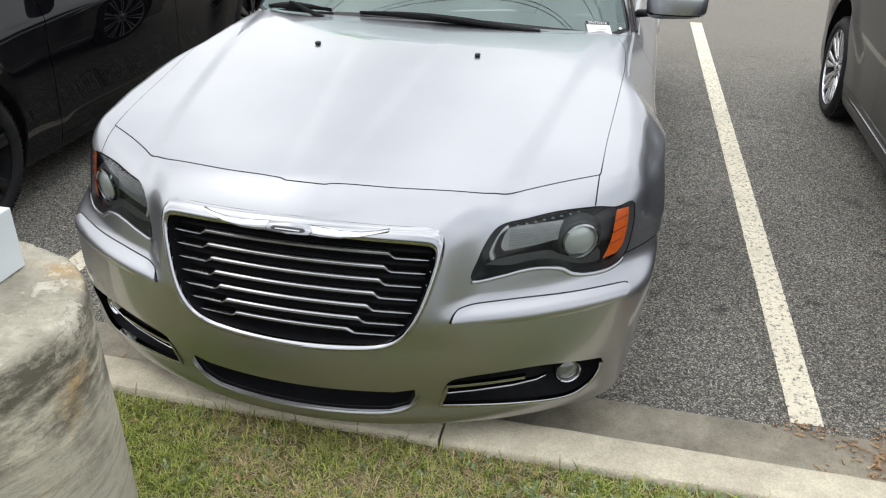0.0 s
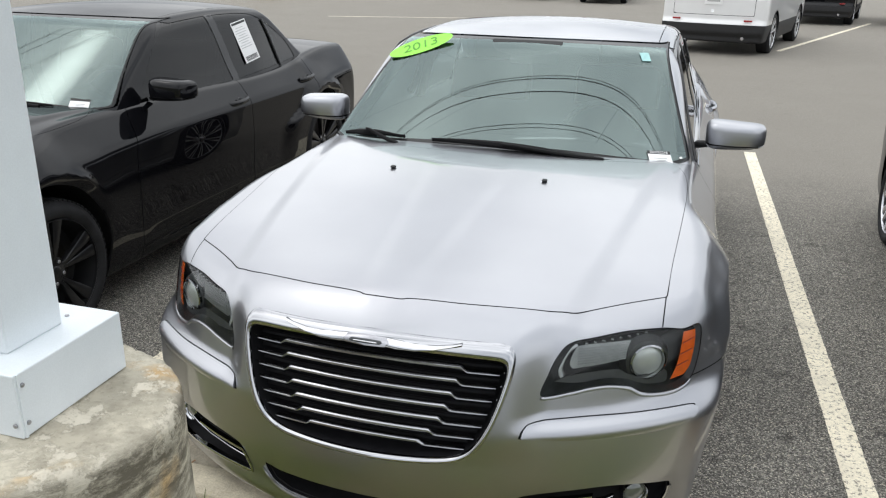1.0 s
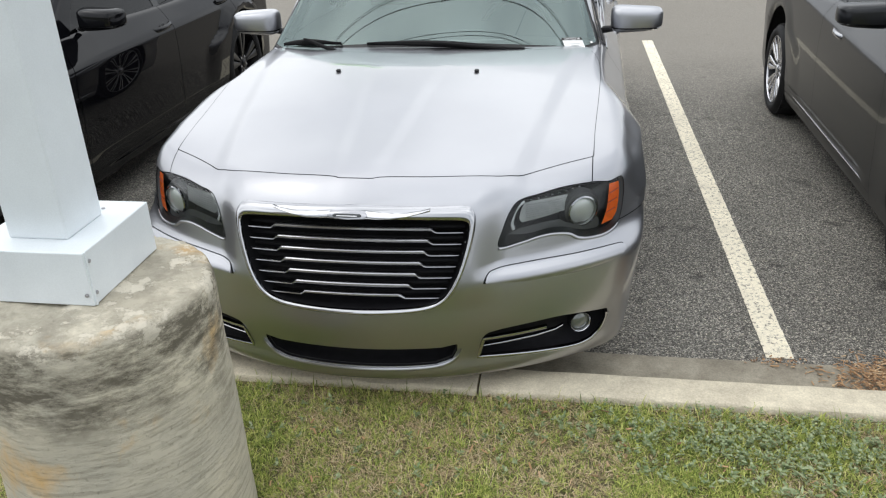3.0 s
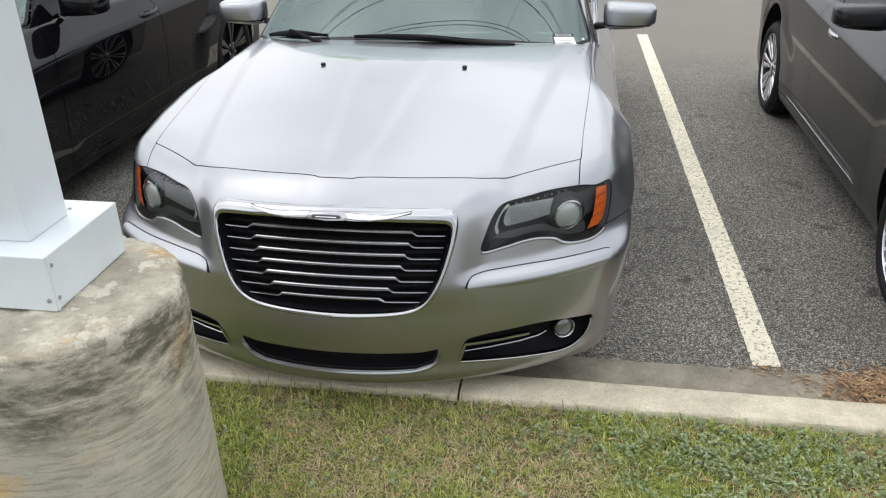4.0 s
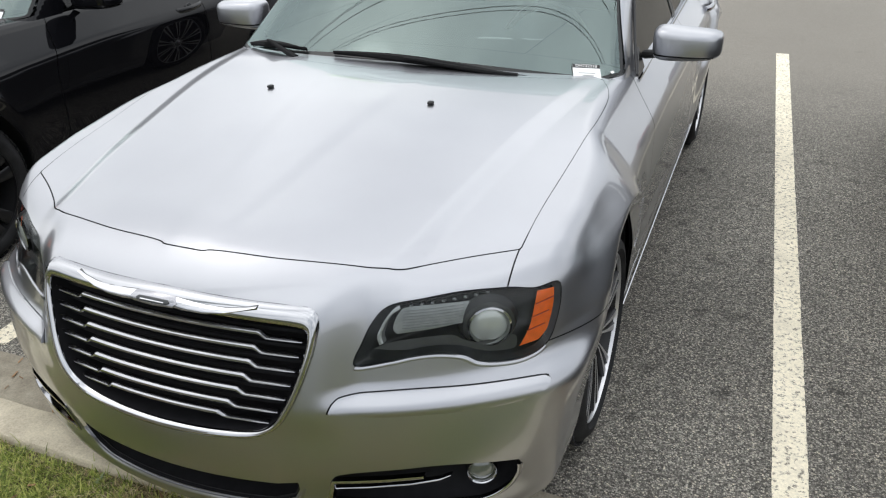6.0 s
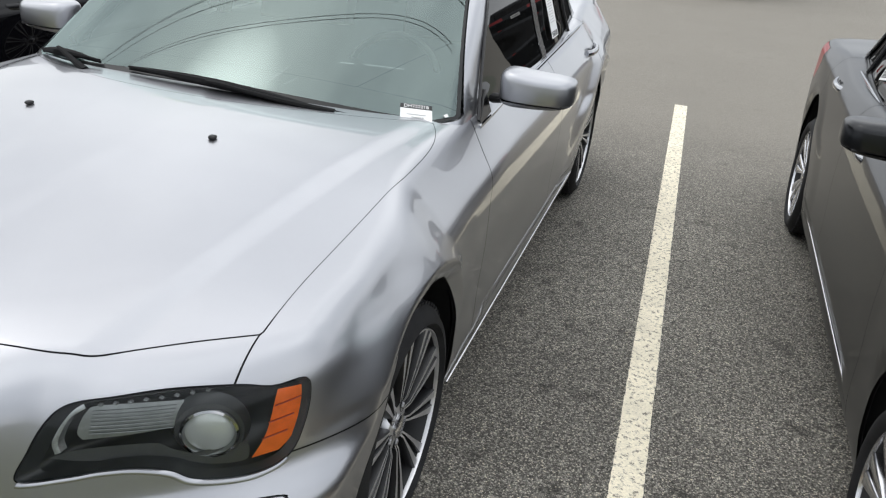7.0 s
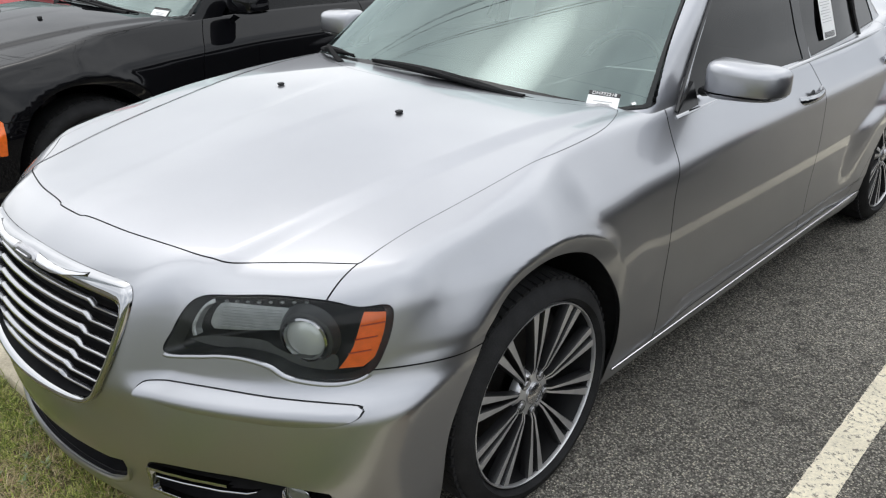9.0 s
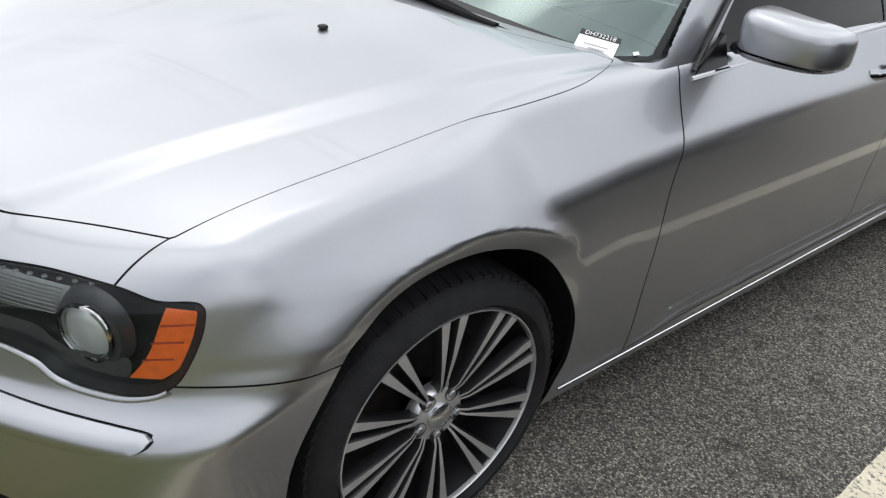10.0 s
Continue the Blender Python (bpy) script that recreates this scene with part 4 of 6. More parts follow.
def grille(car, body):
    ring_out, ring_in = rounded(GRILLE, 4), rounded(MOUTH, 4)
    prof = [(0.0, 0.002), (0.04, 0.010), (0.16, 0.016), (0.5, 0.017), (0.86, 0.012), (1.0, -0.004), (1.06, -0.03)]
    rows = []
    for t, up in prof:
        p = ring_out + (ring_in - ring_out) * t
        y = on_nose(body, np.abs(p[:, 0]), p[:, 1]) - up
        rows.append([(x, yy, z) for (x, z), yy in zip(p, y)])
    n = len(ring_out)
    v = [q for r in rows for q in r]
    f = [(k * n + i, k * n + (i + 1) % n, (k + 1) * n + (i + 1) % n, (k + 1) * n + i) for k in range(len(rows) - 1) for i in range(n)]
    frame_ob = link("grille", v, f, CHROME, car, "chrome grille surround with dark mouth")
    v, f = recess(body, ring_in, 0.12, 0.97)
    link("grille_back", v, f, GRILLE_BLACK, frame_ob)
    for i in range(7):
        z0 = 0.7935 - 0.0358 * i
        half = float(np.interp(z0, [0.56, 0.60, 0.66, 0.745, 0.80], [0.272, 0.305, 0.336, 0.357, 0.366]))
        kink = half - 0.105 - 0.008 * i * 0.5
        bm = bmesh.new()
        prev = None
        xs = np.concatenate([np.linspace(-half, -kink - 0.03, 5), np.linspace(-kink - 0.025, -kink + 0.005, 7), np.linspace(-kink + 0.02, kink - 0.02, 25), np.linspace(kink - 0.005, kink + 0.025, 7), np.linspace(kink + 0.03, half, 5)])
        raised = sstep(kink + 0.022, kink, np.abs(xs))
        zs = z0 - 0.012 * (1 - raised) - 0.012 * (xs / 0.35) ** 2
        hs = (0.0034 + 0.0022 * raised) * (0.4 + 0.6 * sstep(half, half - 0.01, np.abs(xs)))
        ys = on_nose(body, np.abs(xs), zs, 0.012) - 0.004 * raised
        for x, y, z, h in zip(xs, ys, zs, hs):
            row = [bm.verts.new((x, y + dy, z + dz)) for dy, dz in ((0.012, -h * 1.1), (0.002, -h), (0.0, -h * 0.5), (0.001, h * 0.35), (0.006, h), (0.014, h * 1.05))]
            if prev:
                for k in range(5):
                    bm.faces.new((prev[k], prev[k + 1], row[k + 1], row[k]))
            prev = row
        part("grille_bar", bm, BAR, frame_ob, smooth=True)
        xs = np.linspace(-half, half, 15)
        zs = z0 - 0.012 * (xs / 0.35) ** 2
        core = list(zip(xs, on_nose(body, np.abs(xs), zs, 0.048), zs - 0.006))
        part("bar_core", tube(core, 0.0065, 8), GRILLE_BLACK, frame_ob, smooth=True)
        for sd in (1, -1):
            x = sd * (half + 0.006)
            part("bar_clip", tube([(x, float(on_nose(body, abs(x), z0 - 0.028, 0.03)[0]), z0 - 0.028), (x * 1.02, float(on_nose(body, abs(x), z0 - 0.014, 0.012)[0]), z0 - 0.018)], 0.0016, 6), SATIN, frame_ob)
    # winged badge as a plain shape
    for sd in (1, -1):
        line = [(0.052, 0.8425), (0.09, 0.8395), (0.14, 0.8375), (0.19, 0.8395), (0.235, 0.8465), (0.262, 0.8515)]
        part("badge_edge", ribbon(body, line, [0.0125, 0.0125, 0.0105, 0.0075, 0.0035, 0.0012], 0.0135, sd, 0.004), LAMP_GREY, frame_ob, smooth=True)
        part("badge_wing", ribbon(body, line, [0.0105, 0.0105, 0.0088, 0.0058, 0.0022, 0.0006], 0.0150, sd, 0.009), SATIN, frame_ob, smooth=True)
        line = [(0.06, 0.8375), (0.10, 0.8345), (0.14, 0.8335), (0.185, 0.8365)]
        part("badge_groove", ribbon(body, line, [0.0012, 0.0012, 0.001, 0.0004], 0.0235, sd, 0.0012), LAMP_GREY, frame_ob, smooth=True)
    part("badge_centre", ribbon(body, [(-0.066, 0.842), (-0.058, 0.842), (0, 0.8420), (0.058, 0.842), (0.066, 0.842)], [0.003, 0.0110, 0.0135, 0.0110, 0.003], 0.018, 1, 0.008), BAR, frame_ob, smooth=True)
    part("badge_plate", ribbon(body, [(-0.047, 0.8425), (-0.042, 0.8425), (0, 0.8425), (0.042, 0.8425), (0.047, 0.8425)], [0.0015, 0.0046, 0.0060, 0.0046, 0.0015], 0.0265, 1, 0.003), LAMP_BLACK, frame_ob, "dark badge plate with a pale bar")
    part("badge_bar", ribbon(body, [(-0.034, 0.8425), (0, 0.8428), (0.034, 0.8425)], 0.0014, 0.0295, 1, 0.0012), SATIN, frame_ob)


def fog_unit(car, body, side):
    v, f = recess(body, FOG, 0.07, 0.93, side)
    unit = link("fog_lamp_recess", v, f, GRILLE_BLACK, car, "black fog lamp opening with chrome trim")
    low = rounded([(0.842, 0.395), (0.842, 0.395), (0.838, 0.345), (0.809, 0.297), (0.748, 0.275), (0.622, 0.286), (0.514, 0.297), (0.406, 0.306), (0.406, 0.306), (0.428, 0.385), (0.428, 0.385)], 6)[2:46]
    part("chrome_trim", ribbon(body, low, 0.0065, 0.0, side, 0.006), CHROME, unit, smooth=True)
    bar = [(0.425, 0.349), (0.50, 0.352), (0.60, 0.357), (0.665, 0.365), (0.690, 0.378)]
    part("chrome_blade", ribbon(body, bar, [0.003, 0.0045, 0.0045, 0.004, 0.001], -0.010, side, 0.006), CHROME, unit, smooth=True)
    x, z = 0.748, 0.352
    at = pose(side * x, float(on_nose(body, x, z, 0.034)[0]), z, 0, 0, side * 25)
    r = lathe([(0.02, 0.041), (-0.004, 0.041), (-0.008, 0.038), (-0.004, 0.034), (0.01, 0.032)], 32, "y")
    r.transform(at)
    part("fog_ring", r, CHROME, unit, smooth=True)
    g = lathe([(0.006, 0.034), (-0.002, 0.026), (-0.006, 0.012), (-0.007, 0.0)], 32, "y")
    g.transform(at)
    part("fog_glass", g, FOG_GLASS, unit, smooth=True)


def wiper(car, cabin, x0, x1, tilt):
    """A blade lying along the foot of the screen: rubber, spoiler shell and joint, with its arm."""
    z = lambda x: 1.084 - 0.02 * (x / 0.6) ** 2 + tilt * (x - x0) / (x1 - x0)
    q = np.linspace(0, 1, 18)
    xs = x0 + (x1 - x0) * q
    pts = [(x, float(on_screen(cabin, x, z(x), -0.030)[0]), z(x) + 0.006 * math.sin(math.pi * k)) for x, k in zip(xs, q)]
    blade = new("wiper")
    blade.parent = car
    part("rubber", tube([(x, y - 0.004, zz - 0.004) for x, y, zz in pts], 0.004, 8), WIPER, blade, smooth=True)
    part("blade", tube([(x, y - 0.008, zz + 0.004) for x, y, zz in pts], [0.004 + 0.015 * math.sin(math.pi * min(1, 1.15 * k)) for k in q], 8, flat=0.8), WIPER, blade, smooth=True)
    arm = [(x0 + (x1 - x0) * k, float(on_screen(cabin, x0 + (x1 - x0) * k, 1.07, -0.055 - 0.035 * (k - 0.4))[0]), 1.094 - 0.045 * max(0, k - 0.45) / 0.55) for k in np.linspace(0.40, 0.93, 9)]
    part("arm", tube(arm, [0.007, 0.009, 0.009, 0.010, 0.011, 0.012, 0.013, 0.014, 0.015], 8, flat=0.7), WIPER, blade, smooth=True)
    part("pivot_cap", lathe([(1.0, 0.018), (1.045, 0.018), (1.050, 0.012), (1.051, 0.0)], 20, "z", at=(arm[-1][0], arm[-1][1], 0)), WIPER, blade, smooth=True)
    part("blade_joint", box((0.07, 0.026, 0.020), (pts[8][0], pts[8][1] - 0.014, pts[8][2] + 0.006), 0.006), WIPER, blade)


def cabin_inside(car, s=(1, 1, 1)):
    q = lambda *p: tuple(np.array(p) * np.array(s))
    dash = bmesh.new()
    prof = [(1.36, 0.98), (1.55, 1.015), (1.75, 1.03), (1.90, 1.01), (1.95, 0.95), (1.93, 0.70)]
    rows = [[dash.verts.new(q(x, y + 0.18 * x * x, z - 0.04 * (abs(x) / 0.72) ** 4)) for y, z in prof] for x in np.linspace(-0.74, 0.74, 17)]
    for a, b in zip(rows, rows[1:]):
        for k in range(len(prof) - 1):
            dash.faces.new((a[k], a[k + 1], b[k + 1], b[k]))
    part("dashboard", dash, TRIM_DARK, car, smooth=True)
    part("cabin_floor", box((1.4 * s[0], 2.4 * s[1], 0.05), q(0, 2.7, 0.42), 0), TRIM_DARK, car)
    for x in (0.37, -0.37):
        seat = new("front_seat")
        seat.parent = car
        part("cushion", box((0.50, 0.50, 0.16), q(x, 2.42, 0.60), 0.05), LEATHER, seat, smooth=True)
        part("backrest", box((0.48, 0.14, 0.62), q(x, 2.78, 0.95), 0.06, (-16, 0, 0)), LEATHER, seat, smooth=True)
        part("headrest", box((0.26, 0.09, 0.17), q(x, 2.93, 1.30), 0.04, (-10, 0, 0)), LEATHER, seat, smooth=True)
    for x in (1, -1):
        part("pillar_lining", tube([q(x * 0.79, 2.73, 0.98), q(x * 0.735, 2.73, 1.20), q(x * 0.655, 2.72, 1.42)], 0.045, 8, flat=0.5), TRIM_DARK, car, smooth=True)
        part("screen_pillar_lining", tube([q(x * 0.765, 1.66, 1.05), q(x * 0.695, 1.98, 1.25), q(x * 0.62, 2.26, 1.41)], 0.022, 8), TRIM_DARK, car, smooth=True)
    part("rear_bench", box((1.25, 0.16, 0.62), q(0, 3.55, 0.95), 0.06, (-20, 0, 0)), LEATHER, car, smooth=True)
    w = bmesh.new()
    pts = [(0.19 * math.cos(a), 0, 0.19 * math.sin(a)) for a in np.linspace(0, 2 * math.pi, 33)]
    tube(pts, 0.015, 8, w, ends=False)
    box((0.34, 0.02, 0.05), (0, 0.01, 0), 0.008, bm=w)
    box((0.10, 0.05, 0.12), (0, 0.015, -0.01), 0.015, bm=w)
    w.transform(pose(*q(0.37, 2.04, 0.98), -25, 0, 0))
    part("steering_wheel", w, LEATHER, car, smooth=True)
    m = box((0.25, 0.02, 0.065), q(0, 2.18, 1.345), 0.012, (-8, 0, 0))
    part("rear_view_mirror", m, TRIM_DARK, car, smooth=True)


def slab_on_screen(name, cabin, outline, mat, parent, lift=-0.006, label=""):
    """A thin sheet stuck on the screen; outline of (x, z)."""
    n = len(outline)
    c = np.mean(outline, 0)
    v = [(x, float(on_screen(cabin, x, z, lift)[0]), z) for x, z in outline] + [(c[0], float(on_screen(cabin, c[0], c[1], lift)[0]), c[1])]
    return link(name, v, [(i, (i + 1) % n, n) for i in range(n)], mat, parent, label)


def screen_pose(cabin, x, z, turn=0.0, lift=-0.006):
    """A pose lying on the screen: local x along it, local y up it, local z out of it."""
    p = Vector((x, float(on_screen(cabin, x, z, lift)[0]), z))
    ux = Vector((1, 0.40 * x + 1.08 * x**3, 0)).normalized()
    uy = Vector((0, 1.72, 1)).normalized()
    un = ux.cross(uy).normalized()
    uy = un.cross(ux)
    m = Matrix((ux, uy, un)).transposed().to_4x4()
    m.translation = p
    return m @ pose(0, 0, 0, 0, 0, turn)


def sheet(name, w, h, m, mat, parent, label="", d=0.0008):
    bm = box((w, h, d))
    bm.transform(m)
    return part(name, bm, mat, parent, label)


def stock_tag(cabin, x, z, turn, parent, text, w=0.10, h=0.065):
    """A white tag with a black head line behind the foot of the screen."""
    m = screen_pose(cabin, x, z, turn, -0.020)
    tag = sheet("stock_tag", w, h, m, PAPER, parent, "white stock tag with a black head line")
    sheet("tag_head", w, h * 0.26, m @ Matrix.Translation((0, h * 0.37, 0.0008)), INK, tag)
    if text:
        letters("tag_text", text, h * 0.27, m @ Matrix.Translation((0, h * 0.37, 0.0014)), PAPER, tag)
    for i in range(2):
        sheet("tag_line", w * (0.6 - 0.2 * i), h * 0.05, m @ Matrix.Translation((0.004 * i, h * (-0.12 - 0.16 * i), 0.0007)), INK_GREY, tag)


def window_sheet(car, k, y, z, w, h, lean=18.8, s=(1, 1, 1), tilt=0.0):
    """A printed sheet behind a side window."""
    x = (0.835 - 0.34 * (z - 1.0)) * s[0]
    m = Matrix.Translation((k * x, y * s[1], z * s[2])) @ Euler((radians(90), 0, radians(90 * k))).to_matrix().to_4x4() @ pose(0, 0, 0, -lean, 0, tilt * k)
    sh = sheet("window_sheet", w, h, m, PAPER, car, "white printed price sheet")
    sheet("sheet_head", w * 0.9, h * 0.05, m @ Matrix.Translation((0, h * 0.45, 0.0008)), INK, sh)
    for i in range(9):
        sheet("sheet_line", w * (0.75 if i % 3 else 0.5), h * 0.012, m @ Matrix.Translation((-w * 0.05, h * (0.34 - 0.06 * i), 0.0007)), INK_GREY, sh)
    for i in range(6):
        sheet("sheet_bar", w * 0.8, h * 0.012, m @ Matrix.Translation((0, h * (-0.36 - 0.02 * i), 0.0008)), INK, sh)
    return sh

# ---- the hero car ----
CAR_TAG = "DH732218"
car, lens, put, B, C = sedan("silver_sedan", "silver four-door sedan parked nose to the kerb", (0, 0, 0), SILVER, n=620, tyre=0.357)
for side in (1, -1):
    headlamp(car, lens, put, B, side)
    fog_unit(car, B, side)
grille(car, B)
v, f = recess(B, rounded(INTAKE, 4), 0.06, 0.94)
intake = link("lower_intake", v, f, GRILLE_BLACK, car, "black lower intake with a bright lower lip")
lip = [(-0.352, 0.350), (-0.335, 0.314), (-0.30, 0.292), (-0.24, 0.281), (-0.12, 0.277), (0, 0.276), (0.12, 0.277), (0.24, 0.281), (0.30, 0.292), (0.335, 0.314), (0.352, 0.350)]
lip = rounded(lip + lip[1:-1][::-1], 4)[:41]
part("intake_lip", ribbon(B, lip, [0.0005 + 0.008 * min(1, k / 5, (40 - k) / 5) for k in range(len(lip))], -0.001, 1, 0.009), SILVER, intake, smooth=True)
for x in (0.295, -0.298):
    y = 0.935
    z = float(B.zc(y) - B.crown(y) * x * x) + 0.004
    bm = box((0.019, 0.020, 0.010), (x, y, z + 0.001), 0.004)
    box((0.014, 0.005, 0.004), (x, y - 0.009, z + 0.002), 0.001, bm=bm)
    part("washer_nozzle", bm, BLACK, car, smooth=True)
wiper(car, C, -0.27, 0.52, -0.022)
wiper(car, C, -0.72, -0.40, 0.004)
cabin_inside(car)
oval = [(0.165 * math.cos(a), 0.064 * math.sin(a)) for a in np.linspace(0, 2 * math.pi, 49)[:-1]]
m = screen_pose(C, -0.530, 1.402, 36, -0.022)
bm = bmesh.new()
bm.faces.new([bm.verts.new(m @ Vector((x, y, 0))) for x, y in oval])
year = part("year_sticker", bm, LIME, car, "lime green oval year sticker")
letters("year_digits", "2013", 0.092, m @ Matrix.Translation((0, 0, 0.0012)), LIME_DARK, year)
stock_tag(C, 0.682, 1.057, -8, car, CAR_TAG)
sheet("service_label", 0.042, 0.06, screen_pose(C, 0.556, 1.398, 0, -0.020), TEAL, car, "small pale blue label")
sheet("barcode_label", 0.014, 0.010, screen_pose(C, 0.765, 1.050, 20, -0.020), PAPER, car, "tiny white label")
shade = [(0.17 * math.copysign(abs(math.cos(a)) ** 0.6, math.cos(a)), 1.447 - 0.058 * abs(math.sin(a)) ** 0.8) for a in np.linspace(0, math.pi, 33)]
slab_on_screen("sensor_shade", C, shade, FRIT, car, 0.006, "dark rounded sensor shade")
window_sheet(car, 1, 3.02, 1.16, 0.14, 0.20)
for side in (1, -1):
    bm = bmesh.new()
    tri = [(1.635, 0.985), (1.80, 0.992), (1.80, 1.075)]
    a = [bm.verts.new((side * (0.842 - 0.38 * (z - 0.985)), y, z)) for y, z in tri]
    b = [bm.verts.new((side * (0.822 - 0.38 * (z - 0.985)), y, z)) for y, z in tri]
    bm.faces.new(a), bm.faces.new(b[::-1])
    for i in range(3):
        bm.faces.new((a[i], b[i], b[(i + 1) % 3], a[(i + 1) % 3]))
    part("mirror_patch", bm, GLOSS_BLACK, car)
    rail = [(side * (float(C.lean(z)) + 0.004), y, z) for y, z in ((1.655, 1.005), (1.78, 1.105), (1.90, 1.215), (2.02, 1.315), (2.13, 1.392), (2.28, 1.418), (2.45, 1.428), (2.70, 1.432))]
    part("window_trim", tube(rail, 0.006, 8), GLOSS_BLACK, car, smooth=True)

# ---- neighbours ----
SIDE_MARK = rounded([(0.374, 0.53), (0.374, 0.53), (0.384, 0.70), (0.384, 0.70), (0.424, 0.705), (0.424, 0.705), (0.412, 0.53), (0.412, 0.53)], 3)
black, lens2, put2, B2, C2 = sedan("black_sedan", "glossy black sedan with black wheels beside the silver car", (-2.95, 0.14, 0), BLACK_PAINT, hero=False, style="black", handles=GLOSS_BLACK, marker=SIDE_MARK)
for side in (1, -1):
    headlamp(black, lens2, put2, B2, side, True, BLACK_PAINT)
    fog_unit(black, B2, side)
wiper(black, C2, -0.30, 0.56, -0.012)
wiper(black, C2, -0.70, -0.26, 0.006)
cabin_inside(black)
window_sheet(black, 1, 3.02, 1.24, 0.19, 0.28, tilt=7)
stock_tag(C2, 0.66, 1.062, -8, black, "")
for x in (0.295, -0.298):
    part("washer_nozzle", box((0.030, 0.020, 0.016), (x, 0.935, float(B2.zc(0.935) - B2.crown(0.935) * x * x) + 0.006), 0.005), BLACK, black, smooth=True)
GREY_SIZE = (0.955, 0.965, 0.985)
GREY_SHAPE = dict(shoulder=Spline((-0.2, 0.84), (0.9, 0.858), (2.2, 0.905), (3.3, 0.955), (4.2, 0.975), (4.9, 0.97)), knife=0.010, deck=0.05, bulge=False)
grey, lens3, put3, B3, C3 = sedan("grey_sedan", "dark grey sedan with silver wheels and chrome window trim", (3.02, 0.19, 0), GREY_PAINT, hero=False, s=GREY_SIZE, flare=0.015, style="cover", shape=GREY_SHAPE, grips=((2.29, 0.885), (3.27, 0.955)), tyre=0.332, tail_lamps=True)
cabin_inside(grey, GREY_SIZE)
window_sheet(grey, -1, 3.02, 1.24, 0.17, 0.34, s=GREY_SIZE, tilt=-10)
rim_line = [(1.74, 1.04), (1.90, 1.20), (2.08, 1.345), (2.30, 1.408), (2.70, 1.432), (3.08, 1.420), (3.32, 1.375), (3.62, 1.205), (3.74, 1.05)]
for side in (1, -1):
    pts = [tuple(np.array((side * (float(C3.lean(z)) + 0.004 - 0.05 * float(sstep(3.0, 4.1, y))), y, z)) * GREY_SIZE) for y, z in rim_line]
    part("window_trim", tube(pts, 0.008, 8), CHROME, grey, "chrome window surround", smooth=True)
    part("sill_moulding", tube([(side * 0.905 * GREY_SIZE[0], yy * GREY_SIZE[1], 0.285) for yy in np.linspace(1.45, 3.45, 16)], 0.004, 8), SATIN, grey, smooth=True)
red, lens4, put4, B4, C4 = sedan("red_sedan", "bright red car parked beyond the black one", (-5.85, 0.35, 0), RED_PAINT, hero=False, n=300, style="star")
cabin_inside(red)
for c, l, p in ((grey, lens3, put3), (red, lens4, put4)):
    for side in (1, -1):
        p("headlamp", clip(l, side * l[0][:, 0]), REFLECTOR)

